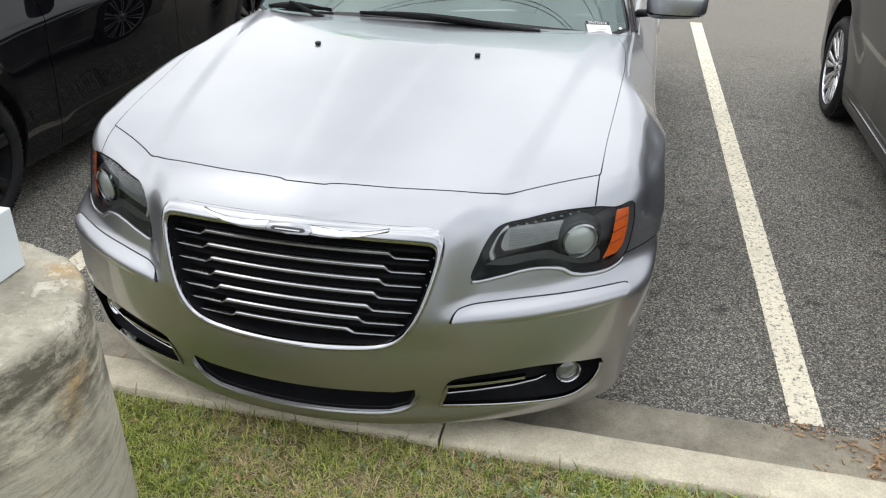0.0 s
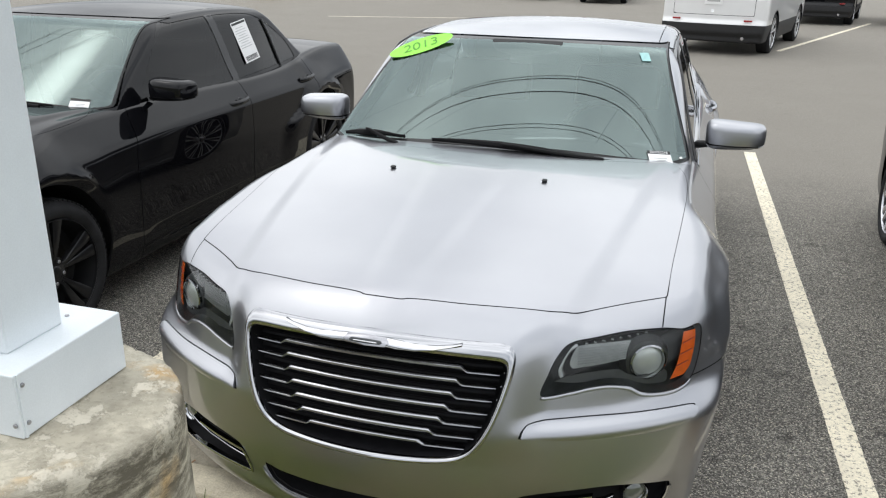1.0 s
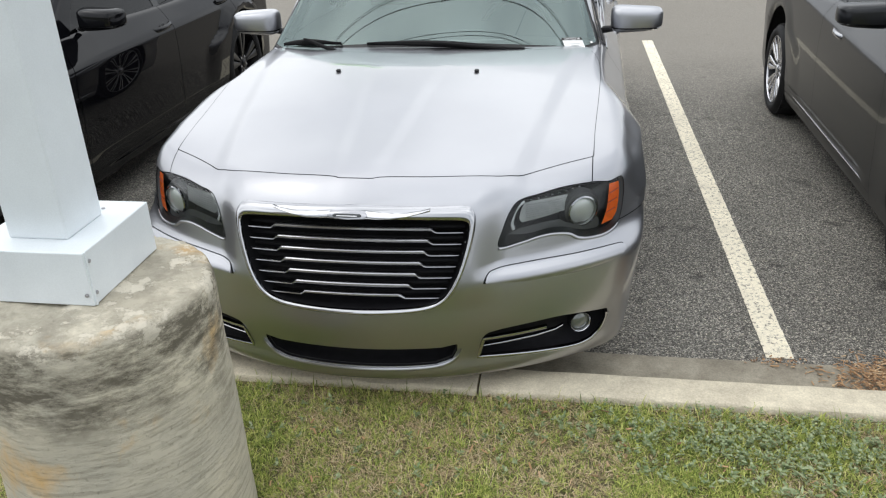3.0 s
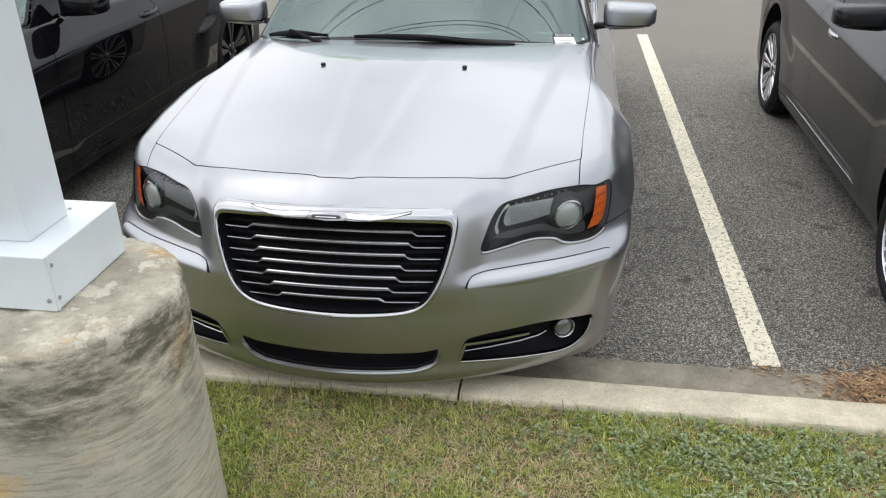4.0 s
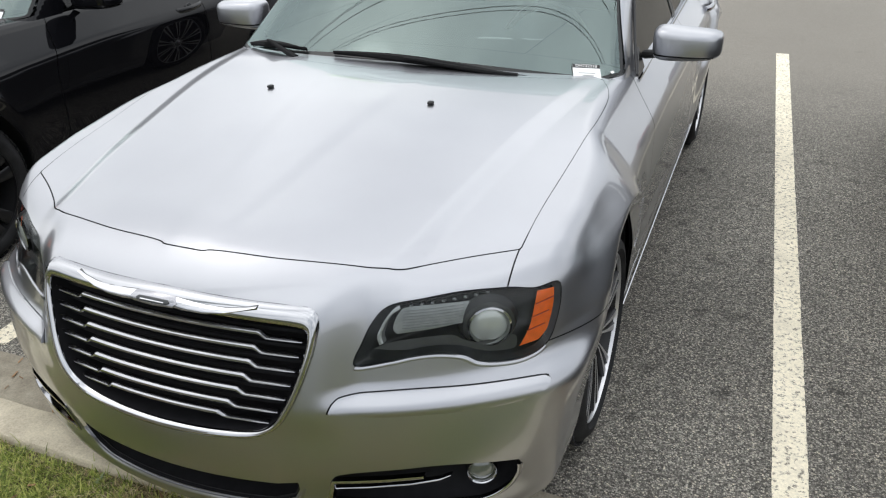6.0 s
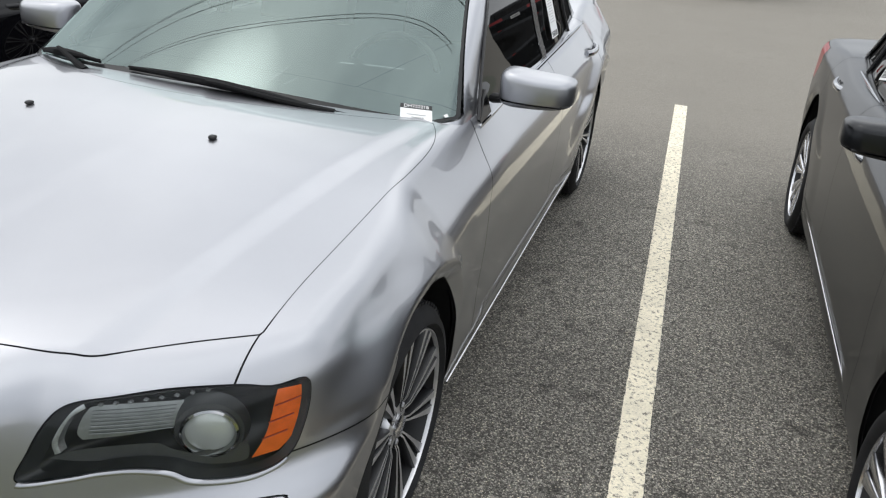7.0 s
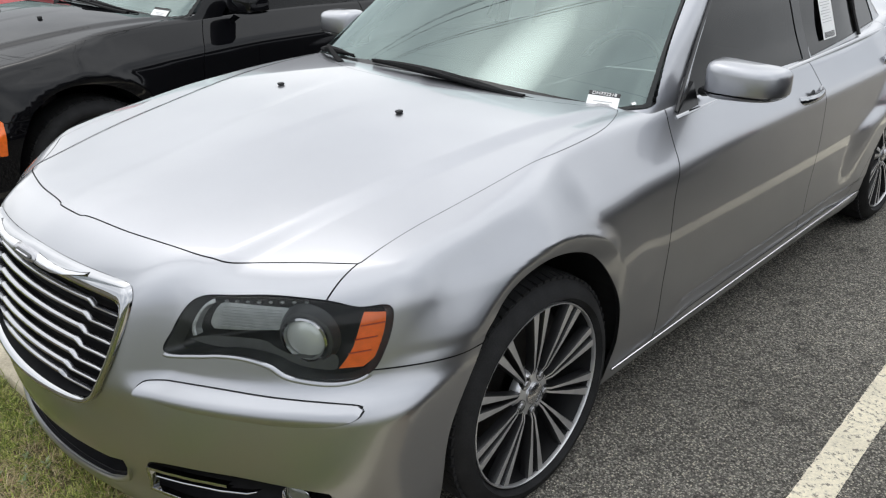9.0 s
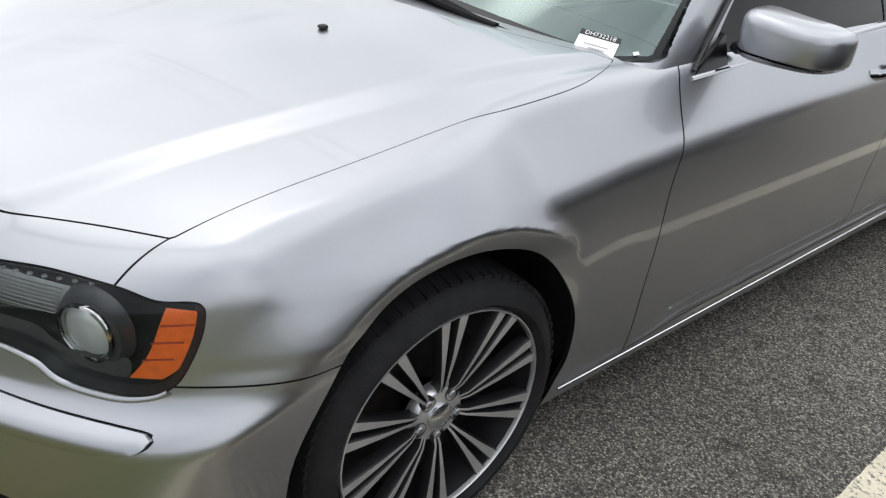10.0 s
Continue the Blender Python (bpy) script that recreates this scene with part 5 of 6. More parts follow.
# ---- ground ----
def asphalt_material():
    """Dark binder with pale and dark chippings, patches of wear and fine relief."""
    m = bpy.data.materials.new("asphalt")
    m.use_nodes = True
    n, l = m.node_tree.nodes, m.node_tree.links
    p = n["Principled BSDF"]
    p.inputs["Roughness"].default_value = 0.85
    p.inputs["Specular IOR Level"].default_value = 0.35
    at = n.new("ShaderNodeTexCoord").outputs["Object"]
    cell = n.new("ShaderNodeTexVoronoi")
    cell.inputs["Scale"].default_value = 180
    l.new(at, cell.inputs["Vector"])
    tone = n.new("ShaderNodeSeparateColor")
    l.new(cell.outputs["Color"], tone.inputs[0])
    chip = n.new("ShaderNodeValToRGB")
    e = chip.color_ramp.elements
    e[0].position, e[0].color = 0.0, (0.068, 0.064, 0.055, 1)
    e[1].position, e[1].color = 1.0, (0.66, 0.60, 0.48, 1)
    for at_tone, grey in ((0.40, 0.15), (0.70, 0.27), (0.90, 0.42)):
        e.new(at_tone).color = (grey * 1.07, grey * 1.01, grey * 0.88, 1)
    l.new(tone.outputs[0], chip.inputs["Fac"])
    gap = n.new("ShaderNodeMapRange")
    gap.inputs["From Min"].default_value, gap.inputs["From Max"].default_value = 0.25, 0.62
    gap.inputs["To Min"].default_value, gap.inputs["To Max"].default_value = 1.0, 0.5
    l.new(cell.outputs["Distance"], gap.inputs["Value"])
    a = n.new("ShaderNodeMix")
    a.data_type, a.blend_type = "RGBA", "MULTIPLY"
    a.inputs["Factor"].default_value = 1
    l.new(chip.outputs[0], a.inputs[6]), l.new(gap.outputs[0], a.inputs[7])
    wear = n.new("ShaderNodeTexNoise")
    wear.inputs["Scale"].default_value, wear.inputs["Detail"].default_value = 0.9, 6
    l.new(at, wear.inputs["Vector"])
    wr = n.new("ShaderNodeMapRange")
    wr.inputs["From Min"].default_value, wr.inputs["From Max"].default_value = 0.3, 0.7
    wr.inputs["To Min"].default_value, wr.inputs["To Max"].default_value = 0.94, 1.46
    l.new(wear.outputs["Fac"], wr.inputs["Value"])
    b = n.new("ShaderNodeMix")
    b.data_type, b.blend_type = "RGBA", "MULTIPLY"
    b.inputs["Factor"].default_value = 1
    l.new(a.outputs[2], b.inputs[6]), l.new(wr.outputs[0], b.inputs[7])
    # dark drips where cars stand
    oil = n.new("ShaderNodeTexNoise")
    oil.inputs["Scale"].default_value, oil.inputs["Detail"].default_value = 5.5, 5
    l.new(at, oil.inputs["Vector"])
    orr = n.new("ShaderNodeMapRange")
    orr.inputs["From Min"].default_value, orr.inputs["From Max"].default_value = 0.62, 0.72
    orr.inputs["To Min"].default_value, orr.inputs["To Max"].default_value = 1.0, 0.45
    l.new(oil.outputs["Fac"], orr.inputs["Value"])
    drip = n.new("ShaderNodeMix")
    drip.data_type, drip.blend_type = "RGBA", "MULTIPLY"
    drip.inputs["Factor"].default_value = 1
    l.new(b.outputs[2], drip.inputs[6]), l.new(orr.outputs[0], drip.inputs[7])
    b = drip
    # lighter, sun-bleached lane further in
    pos = n.new("ShaderNodeSeparateXYZ")
    l.new(at, pos.inputs[0])
    lane = n.new("ShaderNodeMapRange")
    lane.interpolation_type = "SMOOTHSTEP"
    lane.inputs["From Min"].default_value, lane.inputs["From Max"].default_value = 3.2, 6.5
    lane.inputs["To Min"].default_value, lane.inputs["To Max"].default_value = 0.0, 0.8
    l.new(pos.outputs["Y"], lane.inputs["Value"])
    c = n.new("ShaderNodeMix")
    c.data_type = "RGBA"
    c.inputs[7].default_value = (0.255, 0.234, 0.20, 1)
    l.new(lane.outputs[0], c.inputs["Factor"]), l.new(b.outputs[2], c.inputs[6])
    l.new(c.outputs[2], p.inputs["Base Color"])
    bump = n.new("ShaderNodeBump")
    bump.inputs["Strength"].default_value, bump.inputs["Distance"].default_value = 1.0, 0.005
    bump.invert = True
    l.new(cell.outputs["Distance"], bump.inputs["Height"])
    l.new(bump.outputs[0], p.inputs["Normal"])
    return m


def stained_concrete(name, pale, dark, streak=1.0, blotch=None):
    """Concrete with a dark weathered skin, pale worn edges and fine pits."""
    m = bpy.data.materials.new(name)
    m.use_nodes = True
    n, l = m.node_tree.nodes, m.node_tree.links
    p = n["Principled BSDF"]
    p.inputs["Roughness"].default_value = 0.9
    p.inputs["Specular IOR Level"].default_value = 0.25
    at = n.new("ShaderNodeTexCoord").outputs["Object"]
    mp = n.new("ShaderNodeMapping")
    mp.inputs["Scale"].default_value = (1, 1, streak)
    l.new(at, mp.inputs["Vector"])
    big = n.new("ShaderNodeTexNoise")
    big.inputs["Scale"].default_value, big.inputs["Detail"].default_value, big.inputs["Roughness"].default_value = 6.0, 12, 0.72
    l.new(mp.outputs[0], big.inputs["Vector"])
    ramp = n.new("ShaderNodeValToRGB")
    e = ramp.color_ramp.elements
    e[0].position, e[0].color = 0.36, (*dark, 1)
    e[1].position, e[1].color = 0.62, (*pale, 1)
    l.new(big.outputs["Fac"], ramp.inputs["Fac"])
    colour = ramp.outputs[0]
    if blotch:
        t = n.new("ShaderNodeTexNoise")
        t.inputs["Scale"].default_value, t.inputs["Detail"].default_value = 4.6, 4
        t.inputs["Distortion"].default_value = 0.6
        l.new(at, t.inputs["Vector"])
        r = n.new("ShaderNodeMapRange")
        r.inputs["From Min"].default_value, r.inputs["From Max"].default_value = 0.60, 0.70
        r.inputs["To Max"].default_value = 0.75
        l.new(t.outputs["Fac"], r.inputs["Value"])
        x = n.new("ShaderNodeMix")
        x.data_type = "RGBA"
        x.inputs[7].default_value = (*blotch, 1)
        l.new(r.outputs[0], x.inputs["Factor"]), l.new(colour, x.inputs[6])
        colour = x.outputs[2]
    fine = n.new("ShaderNodeTexNoise")
    fine.inputs["Scale"].default_value, fine.inputs["Detail"].default_value = 170, 6
    l.new(at, fine.inputs["Vector"])
    fr = n.new("ShaderNodeMapRange")
    fr.inputs["From Min"].default_value, fr.inputs["From Max"].default_value = 0.3, 0.7
    fr.inputs["To Min"].default_value, fr.inputs["To Max"].default_value = 0.84, 1.14
    l.new(fine.outputs["Fac"], fr.inputs["Value"])
    x = n.new("ShaderNodeMix")
    x.data_type, x.blend_type = "RGBA", "MULTIPLY"
    x.inputs["Factor"].default_value = 1
    l.new(colour, x.inputs[6]), l.new(fr.outputs[0], x.inputs[7])
    l.new(x.outputs[2], p.inputs["Base Color"])
    add = n.new("ShaderNodeMath")
    add.operation = "ADD"
    l.new(big.outputs["Fac"], add.inputs[0]), l.new(fine.outputs["Fac"], add.inputs[1])
    bump = n.new("ShaderNodeBump")
    bump.inputs["Strength"].default_value, bump.inputs["Distance"].default_value = 0.5, 0.004
    l.new(add.outputs[0], bump.inputs["Height"])
    l.new(bump.outputs[0], p.inputs["Normal"])
    return m


def footing_material():
    """Old cast concrete: tan cement, dark streaked skin, pale flaked patches and ochre stains."""
    m = bpy.data.materials.new("footing_concrete")
    m.use_nodes = True
    n, l = m.node_tree.nodes, m.node_tree.links
    p = n["Principled BSDF"]
    p.inputs["Roughness"].default_value, p.inputs["Specular IOR Level"].default_value = 0.92, 0.2
    at = n.new("ShaderNodeTexCoord").outputs["Object"]

    def speckle(scale, detail, stretch, lo, hi, rough=0.6, warp=0.0):
        mp = n.new("ShaderNodeMapping")
        mp.inputs["Scale"].default_value = (1, 1, stretch)
        l.new(at, mp.inputs["Vector"])
        t = n.new("ShaderNodeTexNoise")
        t.inputs["Scale"].default_value, t.inputs["Detail"].default_value = scale, detail
        t.inputs["Roughness"].default_value, t.inputs["Distortion"].default_value = rough, warp
        l.new(mp.outputs[0], t.inputs["Vector"])
        r = n.new("ShaderNodeMapRange")
        r.inputs["From Min"].default_value, r.inputs["From Max"].default_value = lo, hi
        l.new(t.outputs["Fac"], r.inputs["Value"])
        return r.outputs[0]

    def over(colour, tint, mask, amount=1.0, blend="MIX"):
        x = n.new("ShaderNodeMix")
        x.data_type, x.blend_type = "RGBA", blend
        k = n.new("ShaderNodeMath")
        k.operation = "MULTIPLY"
        k.inputs[1].default_value = amount
        l.new(mask, k.inputs[0]), l.new(k.outputs[0], x.inputs["Factor"])
        if isinstance(colour, tuple):
            x.inputs[6].default_value = (*colour, 1)
        else:
            l.new(colour, x.inputs[6])
        x.inputs[7].default_value = (*tint, 1)
        return x.outputs[2]

    c = over((0.49, 0.46, 0.375), (0.64, 0.585, 0.46), speckle(3.0, 8, 1.0, 0.35, 0.65))
    c = over(c, (0.66, 0.42, 0.17), speckle(4.2, 6, 0.8, 0.57, 0.70, warp=0.3), 0.8)
    dark = speckle(3.4, 14, 2.8, 0.41, 0.54, 0.78)
    spot0 = n.new("ShaderNodeSeparateXYZ")
    l.new(at, spot0.inputs[0])
    drift = n.new("ShaderNodeMath")
    drift.operation = "MULTIPLY_ADD"
    drift.inputs[1].default_value = 0.30
    l.new(speckle(2.2, 6, 1.0, 0.35, 0.65), drift.inputs[0]), l.new(spot0.outputs["Z"], drift.inputs[2])
    old = n.new("ShaderNodeMapRange")
    old.interpolation_type = "SMOOTHSTEP"
    old.inputs["From Min"].default_value, old.inputs["From Max"].default_value = 0.76, 0.96
    old.inputs["To Min"].default_value = 0.12
    l.new(drift.outputs[0], old.inputs["Value"])
    crust = n.new("ShaderNodeMath")
    crust.operation = "MULTIPLY"
    l.new(dark, crust.inputs[0]), l.new(old.outputs[0], crust.inputs[1])
    swept = n.new("ShaderNodeMapRange")
    swept.interpolation_type = "SMOOTHSTEP"
    swept.inputs["From Min"].default_value, swept.inputs["From Max"].default_value = 0.918, 0.940
    swept.inputs["To Min"].default_value, swept.inputs["To Max"].default_value = 1.0, 0.38
    l.new(spot0.outputs["Z"], swept.inputs["Value"])
    kept = n.new("ShaderNodeMath")
    kept.operation = "MULTIPLY"
    l.new(crust.outputs[0], kept.inputs[0]), l.new(swept.outputs[0], kept.inputs[1])
    crust = kept
    c = over(c, (0.10, 0.088, 0.066), crust.outputs[0], 0.92)
    streaks = speckle(11, 10, 8.0, 0.48, 0.62)
    c = over(c, (0.13, 0.115, 0.085), streaks, 0.34)
    flake = speckle(10.0, 10, 1.3, 0.535, 0.565, 0.7)
    spot = n.new("ShaderNodeSeparateXYZ")
    l.new(at, spot.inputs[0])
    crown = n.new("ShaderNodeMapRange")
    crown.interpolation_type = "SMOOTHSTEP"
    crown.inputs["From Min"].default_value, crown.inputs["From Max"].default_value = 0.84, 0.93
    crown.inputs["To Min"].default_value = 0.06
    l.new(spot.outputs["Z"], crown.inputs["Value"])
    skin_left = n.new("ShaderNodeMath")
    skin_left.operation = "MULTIPLY"
    l.new(flake, skin_left.inputs[0]), l.new(crown.outputs[0], skin_left.inputs[1])
    flake = skin_left.outputs[0]
    c = over(c, (0.66, 0.61, 0.50), flake, 0.7)
    pits = speckle(120, 5, 1.0, 0.58, 0.70)
    c = over(c, (0.14, 0.12, 0.09), pits, 0.18)
    l.new(c, p.inputs["Base Color"])
    h = n.new("ShaderNodeMath")
    h.operation = "SUBTRACT"
    l.new(flake, h.inputs[0]), l.new(pits, h.inputs[1])
    h2 = n.new("ShaderNodeMath")
    h2.operation = "SUBTRACT"
    l.new(h.outputs[0], h2.inputs[0]), l.new(dark, h2.inputs[1])
    bump = n.new("ShaderNodeBump")
    bump.inputs["Strength"].default_value, bump.inputs["Distance"].default_value = 0.6, 0.003
    l.new(h2.outputs[0], bump.inputs["Height"])
    l.new(bump.outputs[0], p.inputs["Normal"])
    return m


def line_material():
    """Cream road paint, worn through in specks."""
    m = material("line_paint", (0.80, 0.73, 0.57), 0.75, grain=0.10, scale=5, fine=0.12, fine_scale=120, bump=0.4, bump_scale=160)
    n, l = m.node_tree.nodes, m.node_tree.links
    p = n["Principled BSDF"]
    t = n.new("ShaderNodeTexNoise")
    t.inputs["Scale"].default_value, t.inputs["Detail"].default_value, t.inputs["Roughness"].default_value = 48, 8, 0.75
    l.new(n["Texture Coordinate"].outputs["Object"], t.inputs["Vector"])
    r = n.new("ShaderNodeMapRange")
    r.inputs["From Min"].default_value, r.inputs["From Max"].default_value = 0.40, 0.47
    l.new(t.outputs["Fac"], r.inputs["Value"])
    x = n.new("ShaderNodeMix")
    x.data_type = "RGBA"
    x.inputs[6].default_value = (0.20, 0.18, 0.14, 1)
    l.new(r.outputs[0], x.inputs["Factor"]), l.new(p.inputs["Base Color"].links[0].from_socket, x.inputs[7])
    l.new(x.outputs[2], p.inputs["Base Color"])
    return m


GUTTER_MAT = stained_concrete("gutter_concrete", (0.36, 0.325, 0.255), (0.22, 0.195, 0.15))
KERB_MAT = stained_concrete("kerb_concrete", (0.62, 0.56, 0.43), (0.44, 0.39, 0.30))
FOOT_MAT = footing_material()
LINE = line_material()
tagged(link("ground", [(-400, -400, -0.20), (400, -400, -0.20), (400, 400, -0.20), (-400, 400, -0.20)], [(0, 1, 2, 3)], material("far_ground", (0.17, 0.18, 0.135), 0.95, grain=0.25, scale=0.4, fine=0.2, fine_scale=5), smooth=False), "flat open ground out to the horizon", "ground", kind="structure")
tagged(link("asphalt_lot", [(-60, 0.47, 0), (60, 0.47, 0), (60, 90, 0), (-60, 90, 0), (-60, 90, -0.25), (60, 90, -0.25), (60, 0.47, -0.25), (-60, 0.47, -0.25)], [(0, 1, 2, 3), (4, 5, 6, 7), (3, 2, 5, 4), (0, 7, 6, 1)], asphalt_material(), smooth=False), "worn grey asphalt of the car lot", "asphalt", kind="structure")


def ragged_bar(x0, x1, y0, y1, z0, z1, step, amp, bevel, seed):
    """A long cast block with slightly uneven top edges."""
    n = max(2, int((x1 - x0) / step))
    bm = bmesh.new()
    prev = None
    for i in range(n + 1):
        x = x0 + (x1 - x0) * i / n
        w = [amp * noise.noise((x * 7 + seed, k * 3.1, seed)) for k in range(4)]
        prof = [(y0, z0), (y0 + w[0], z1 - bevel), (y0 + bevel * 0.35 + w[0], z1 - bevel * 0.3), (y0 + bevel, z1 + w[1] * 0.4), (y1 - bevel, z1 + w[2] * 0.4), (y1 - bevel * 0.35 + w[3], z1 - bevel * 0.3), (y1 + w[3], z1 - bevel), (y1, z0)]
        row = [bm.verts.new((x, y, z)) for y, z in prof]
        if prev:
            for k in range(7):
                bm.faces.new((prev[k], prev[k + 1], row[k + 1], row[k]))
        else:
            bm.faces.new(row[::-1])
        prev = row
    bm.faces.new(prev)
    return bm


gutter = tagged(new("gutter"), "stained concrete gutter strip beside the asphalt", "gutter", kind="structure")
kerb = tagged(new("kerb"), "pale concrete kerb between gutter and grass", "kerb", kind="structure")
joints = [-30, -8.7, -5.65, -2.63, 0.397, 3.43, 6.45, 30]
for i, (a, b) in enumerate(zip(joints, joints[1:])):
    part("kerb_section", ragged_bar(a + 0.004, b - 0.004, -0.032, 0.118, -0.15, 0.15, 0.03 if -4 < a < 4 else 0.5, 0.004, 0.016, i * 5.7), KERB_MAT, kerb, smooth=True)
    part("gutter_section", ragged_bar(a + 0.003, b - 0.003, 0.118, 0.478, -0.15, 0.002, 0.04 if -4 < a < 4 else 0.5, 0.005, 0.004, i * 3.3 + 9), GUTTER_MAT, gutter, smooth=True)


def bay_line(a, b, width, label, step=0.02):
    """A painted line with ragged edges."""
    a, b = Vector(a), Vector(b)
    d = (b - a)
    u = Vector((d.y, -d.x, 0)).normalized() * width / 2
    n = max(2, int(d.length / step))
    v, f = [], []
    for i in range(n + 1):
        p = a + d * (i / n)
        k = [1 + 0.05 * noise.noise((p.x * 30, p.y * 30, s)) + 0.03 * noise.noise((p.x * 110, p.y * 110, s)) for s in (0.0, 7.0)]
        v += [p - u * k[0], p + u * k[1]]
    f = [(2 * i, 2 * i + 1, 2 * i + 3, 2 * i + 2) for i in range(n)]
    return tagged(link("bay_line", v, f, LINE, smooth=False), label, "bay line", "painted bay lines")


bay_line((1.548, 0.505, 0.003), (1.404, 6.55, 0.003), 0.108, "worn cream painted bay line on the asphalt")
bay_line((-1.47, 0.51, 0.003), (-1.60, 6.55, 0.003), 0.108, "worn cream bay line between silver and black cars")
bay_line((2.40, 16.4, 0.003), (5.6, 25.4, 0.003), 0.11, "thin pale bay line across the far lane", 0.2)
bay_line((-9.5, 20.5, 0.003), (-3.5, 22.5, 0.003), 0.11, "thin pale bay line across the far lane", 0.2)

# ---- lamp post and footing ----
foot = bmesh.new()
rows = []
prof = [(-0.2, 0.320), (0.15, 0.315), (0.4, 0.311), (0.6, 0.308), (0.75, 0.306), (0.84, 0.306), (0.89, 0.306), (0.918, 0.305), (0.933, 0.301), (0.941, 0.292), (0.945, 0.276), (0.946, 0.24), (0.945, 0.19), (0.945, 0.14), (0.945, 0.08), (0.945, 0.0)]
fine_prof = []
for (z0, r0), (z1, r1) in zip(prof, prof[1:]):
    k = max(1, int(math.hypot(z1 - z0, r1 - r0) / 0.012))
    fine_prof += [(z0 + (z1 - z0) * q / k, r0 + (r1 - r0) * q / k) for q in range(k)]
fine_prof.append((0.945, 0.0005))
NF = 150
fv = []
for z, r in fine_prof:
    for i in range(NF):
        t = 2 * math.pi * i / NF
        x, y = math.cos(t), math.sin(t)
        rough = noise.fractal((x * 2.2 * (r + 0.3), y * 2.2 * (r + 0.3), z * 3), 0.8, 2.1, 6)
        edge = math.exp(-(((z - 0.937) / 0.014) ** 2)) if r > 0.24 else 0.0
        chip = (max(0, noise.noise((x * 6, y * 6, z * 5)) - 0.05) * 0.012 + max(0, noise.noise((x * 17, y * 17, z * 14)) - 0.1) * 0.014) * edge
        rr = r + 0.004 * rough - chip
        flake = 0.006 * float(sstep(0.0, 0.12, noise.noise((rr * x * 7, rr * y * 7, 2.0)) + 0.3 * noise.noise((rr * x * 22, rr * y * 22, 5.0))))
        zz = z + (0.004 * rough - flake if z > 0.9 else 0) - chip * 0.5
        fv.append((rr * x, rr * y, zz))
m = len(fine_prof)
ff = [(k * NF + i, k * NF + (i + 1) % NF, (k + 1) * NF + (i + 1) % NF, (k + 1) * NF + i) for k in range(m - 1) for i in range(NF)]
footing = tagged(link("concrete_footing", fv, ff, FOOT_MAT), "weathered round concrete lamp post footing with chipped rim", "footing")
footing.location = (-0.475, -0.785, 0)
post = thing("lamp_post", "white square steel lamp post with a box cover at its foot", "lamp post", (-0.535, -0.745, 0.946))
part("cover", box((0.305, 0.31, 0.137), (0, 0, 0.0695), 0.003), WHITE_METAL, post)
part("cover_seam", box((0.004, 0.006, 0.137), (0.1535, -0.146, 0.0695), 0.001), WHITE_METAL, post)
part("pole", box((0.155, 0.155, 6), (0, -0.01, 3.137), 0.006), WHITE_METAL, post)
for x, y, z, ax in ((0.1535, -0.138, 0.030, "x"), (0.1535, -0.138, 0.112, "x"), (0.140, -0.156, 0.030, "y"), (0.06, 0.10, 0.138, "z")):
    sgn = -1 if ax == "y" else 1
    part("screw", lathe([(0.0, 0.005), (0.003 * sgn, 0.0045), (0.004 * sgn, 0.002), (0.0042 * sgn, 0.0)], 12, ax, at=(x, y, z)), SCREW, post)

# ---- overhead cables, seen in the windscreens ----
CABLE = material("cable_sheath", (0.02, 0.02, 0.02), 0.6, grain=0.2)
for y, z, r in ((4.72, 8.95, 0.005), (4.66, 8.9, 0.007), (4.46, 8.9, 0.008), (3.97, 8.9, 0.005), (3.91, 8.9, 0.005)):
    pts = [(x, y, z + 1.3 * (x / 40) ** 2 - 4.2 * max(0, abs(x) / 90 - 0.5) ** 2) for x in np.linspace(-90, 90, 61)]
    tagged(part("overhead_cable", tube(pts, r, 8), CABLE, smooth=True), "black overhead cable strung high above the lot", "cable", "overhead cables")
POLE_WOOD = material("pole_wood", (0.12, 0.09, 0.06), 0.9, grain=0.3, scale=5)
for x in (-90, 90):
    pole = thing("utility_pole", "brown wooden utility pole carrying the overhead cables", "utility pole", (x, 4.4, 0), 0, "utility poles")
    part("shaft", tube([(0, 0, -0.1), (0, 0, 8), (0, 0, 15.6)], [0.18, 0.15, 0.11], 14), POLE_WOOD, pole, smooth=True)
    part("crossarm", box((0.30, 1.8, 0.34), (0, 0.06, 14.5), 0.01), POLE_WOOD, pole)

# ---- lawn, weeds and chips ----
SOIL = material("soil_thatch", (0.105, 0.095, 0.042), 0.95, grain=0.35, scale=5, fine=0.45, fine_scale=90, bump=0.9, bump_scale=90)
TURF = material("turf", (0.080, 0.083, 0.046), 0.95, grain=0.35, scale=3, fine=0.4, fine_scale=60, bump=0.9, bump_scale=70)
tagged(part("lawn_soil", box((4.94, 1.136, 0.3), (0.05, -0.602, -0.028), 0.0), SOIL), "brown soil and thatch under the grass", "soil", kind="structure")
turf = bmesh.new()
box((60, 38.864, 0.3), (0, -20.602, -0.030), bm=turf)
box((27.58, 1.136, 0.3), (-16.21, -0.602, -0.030), bm=turf)
box((27.48, 1.136, 0.3), (16.26, -0.602, -0.030), bm=turf)
tagged(part("lawn", turf, TURF), "mown green lawn beyond the kerb", "lawn", kind="structure")


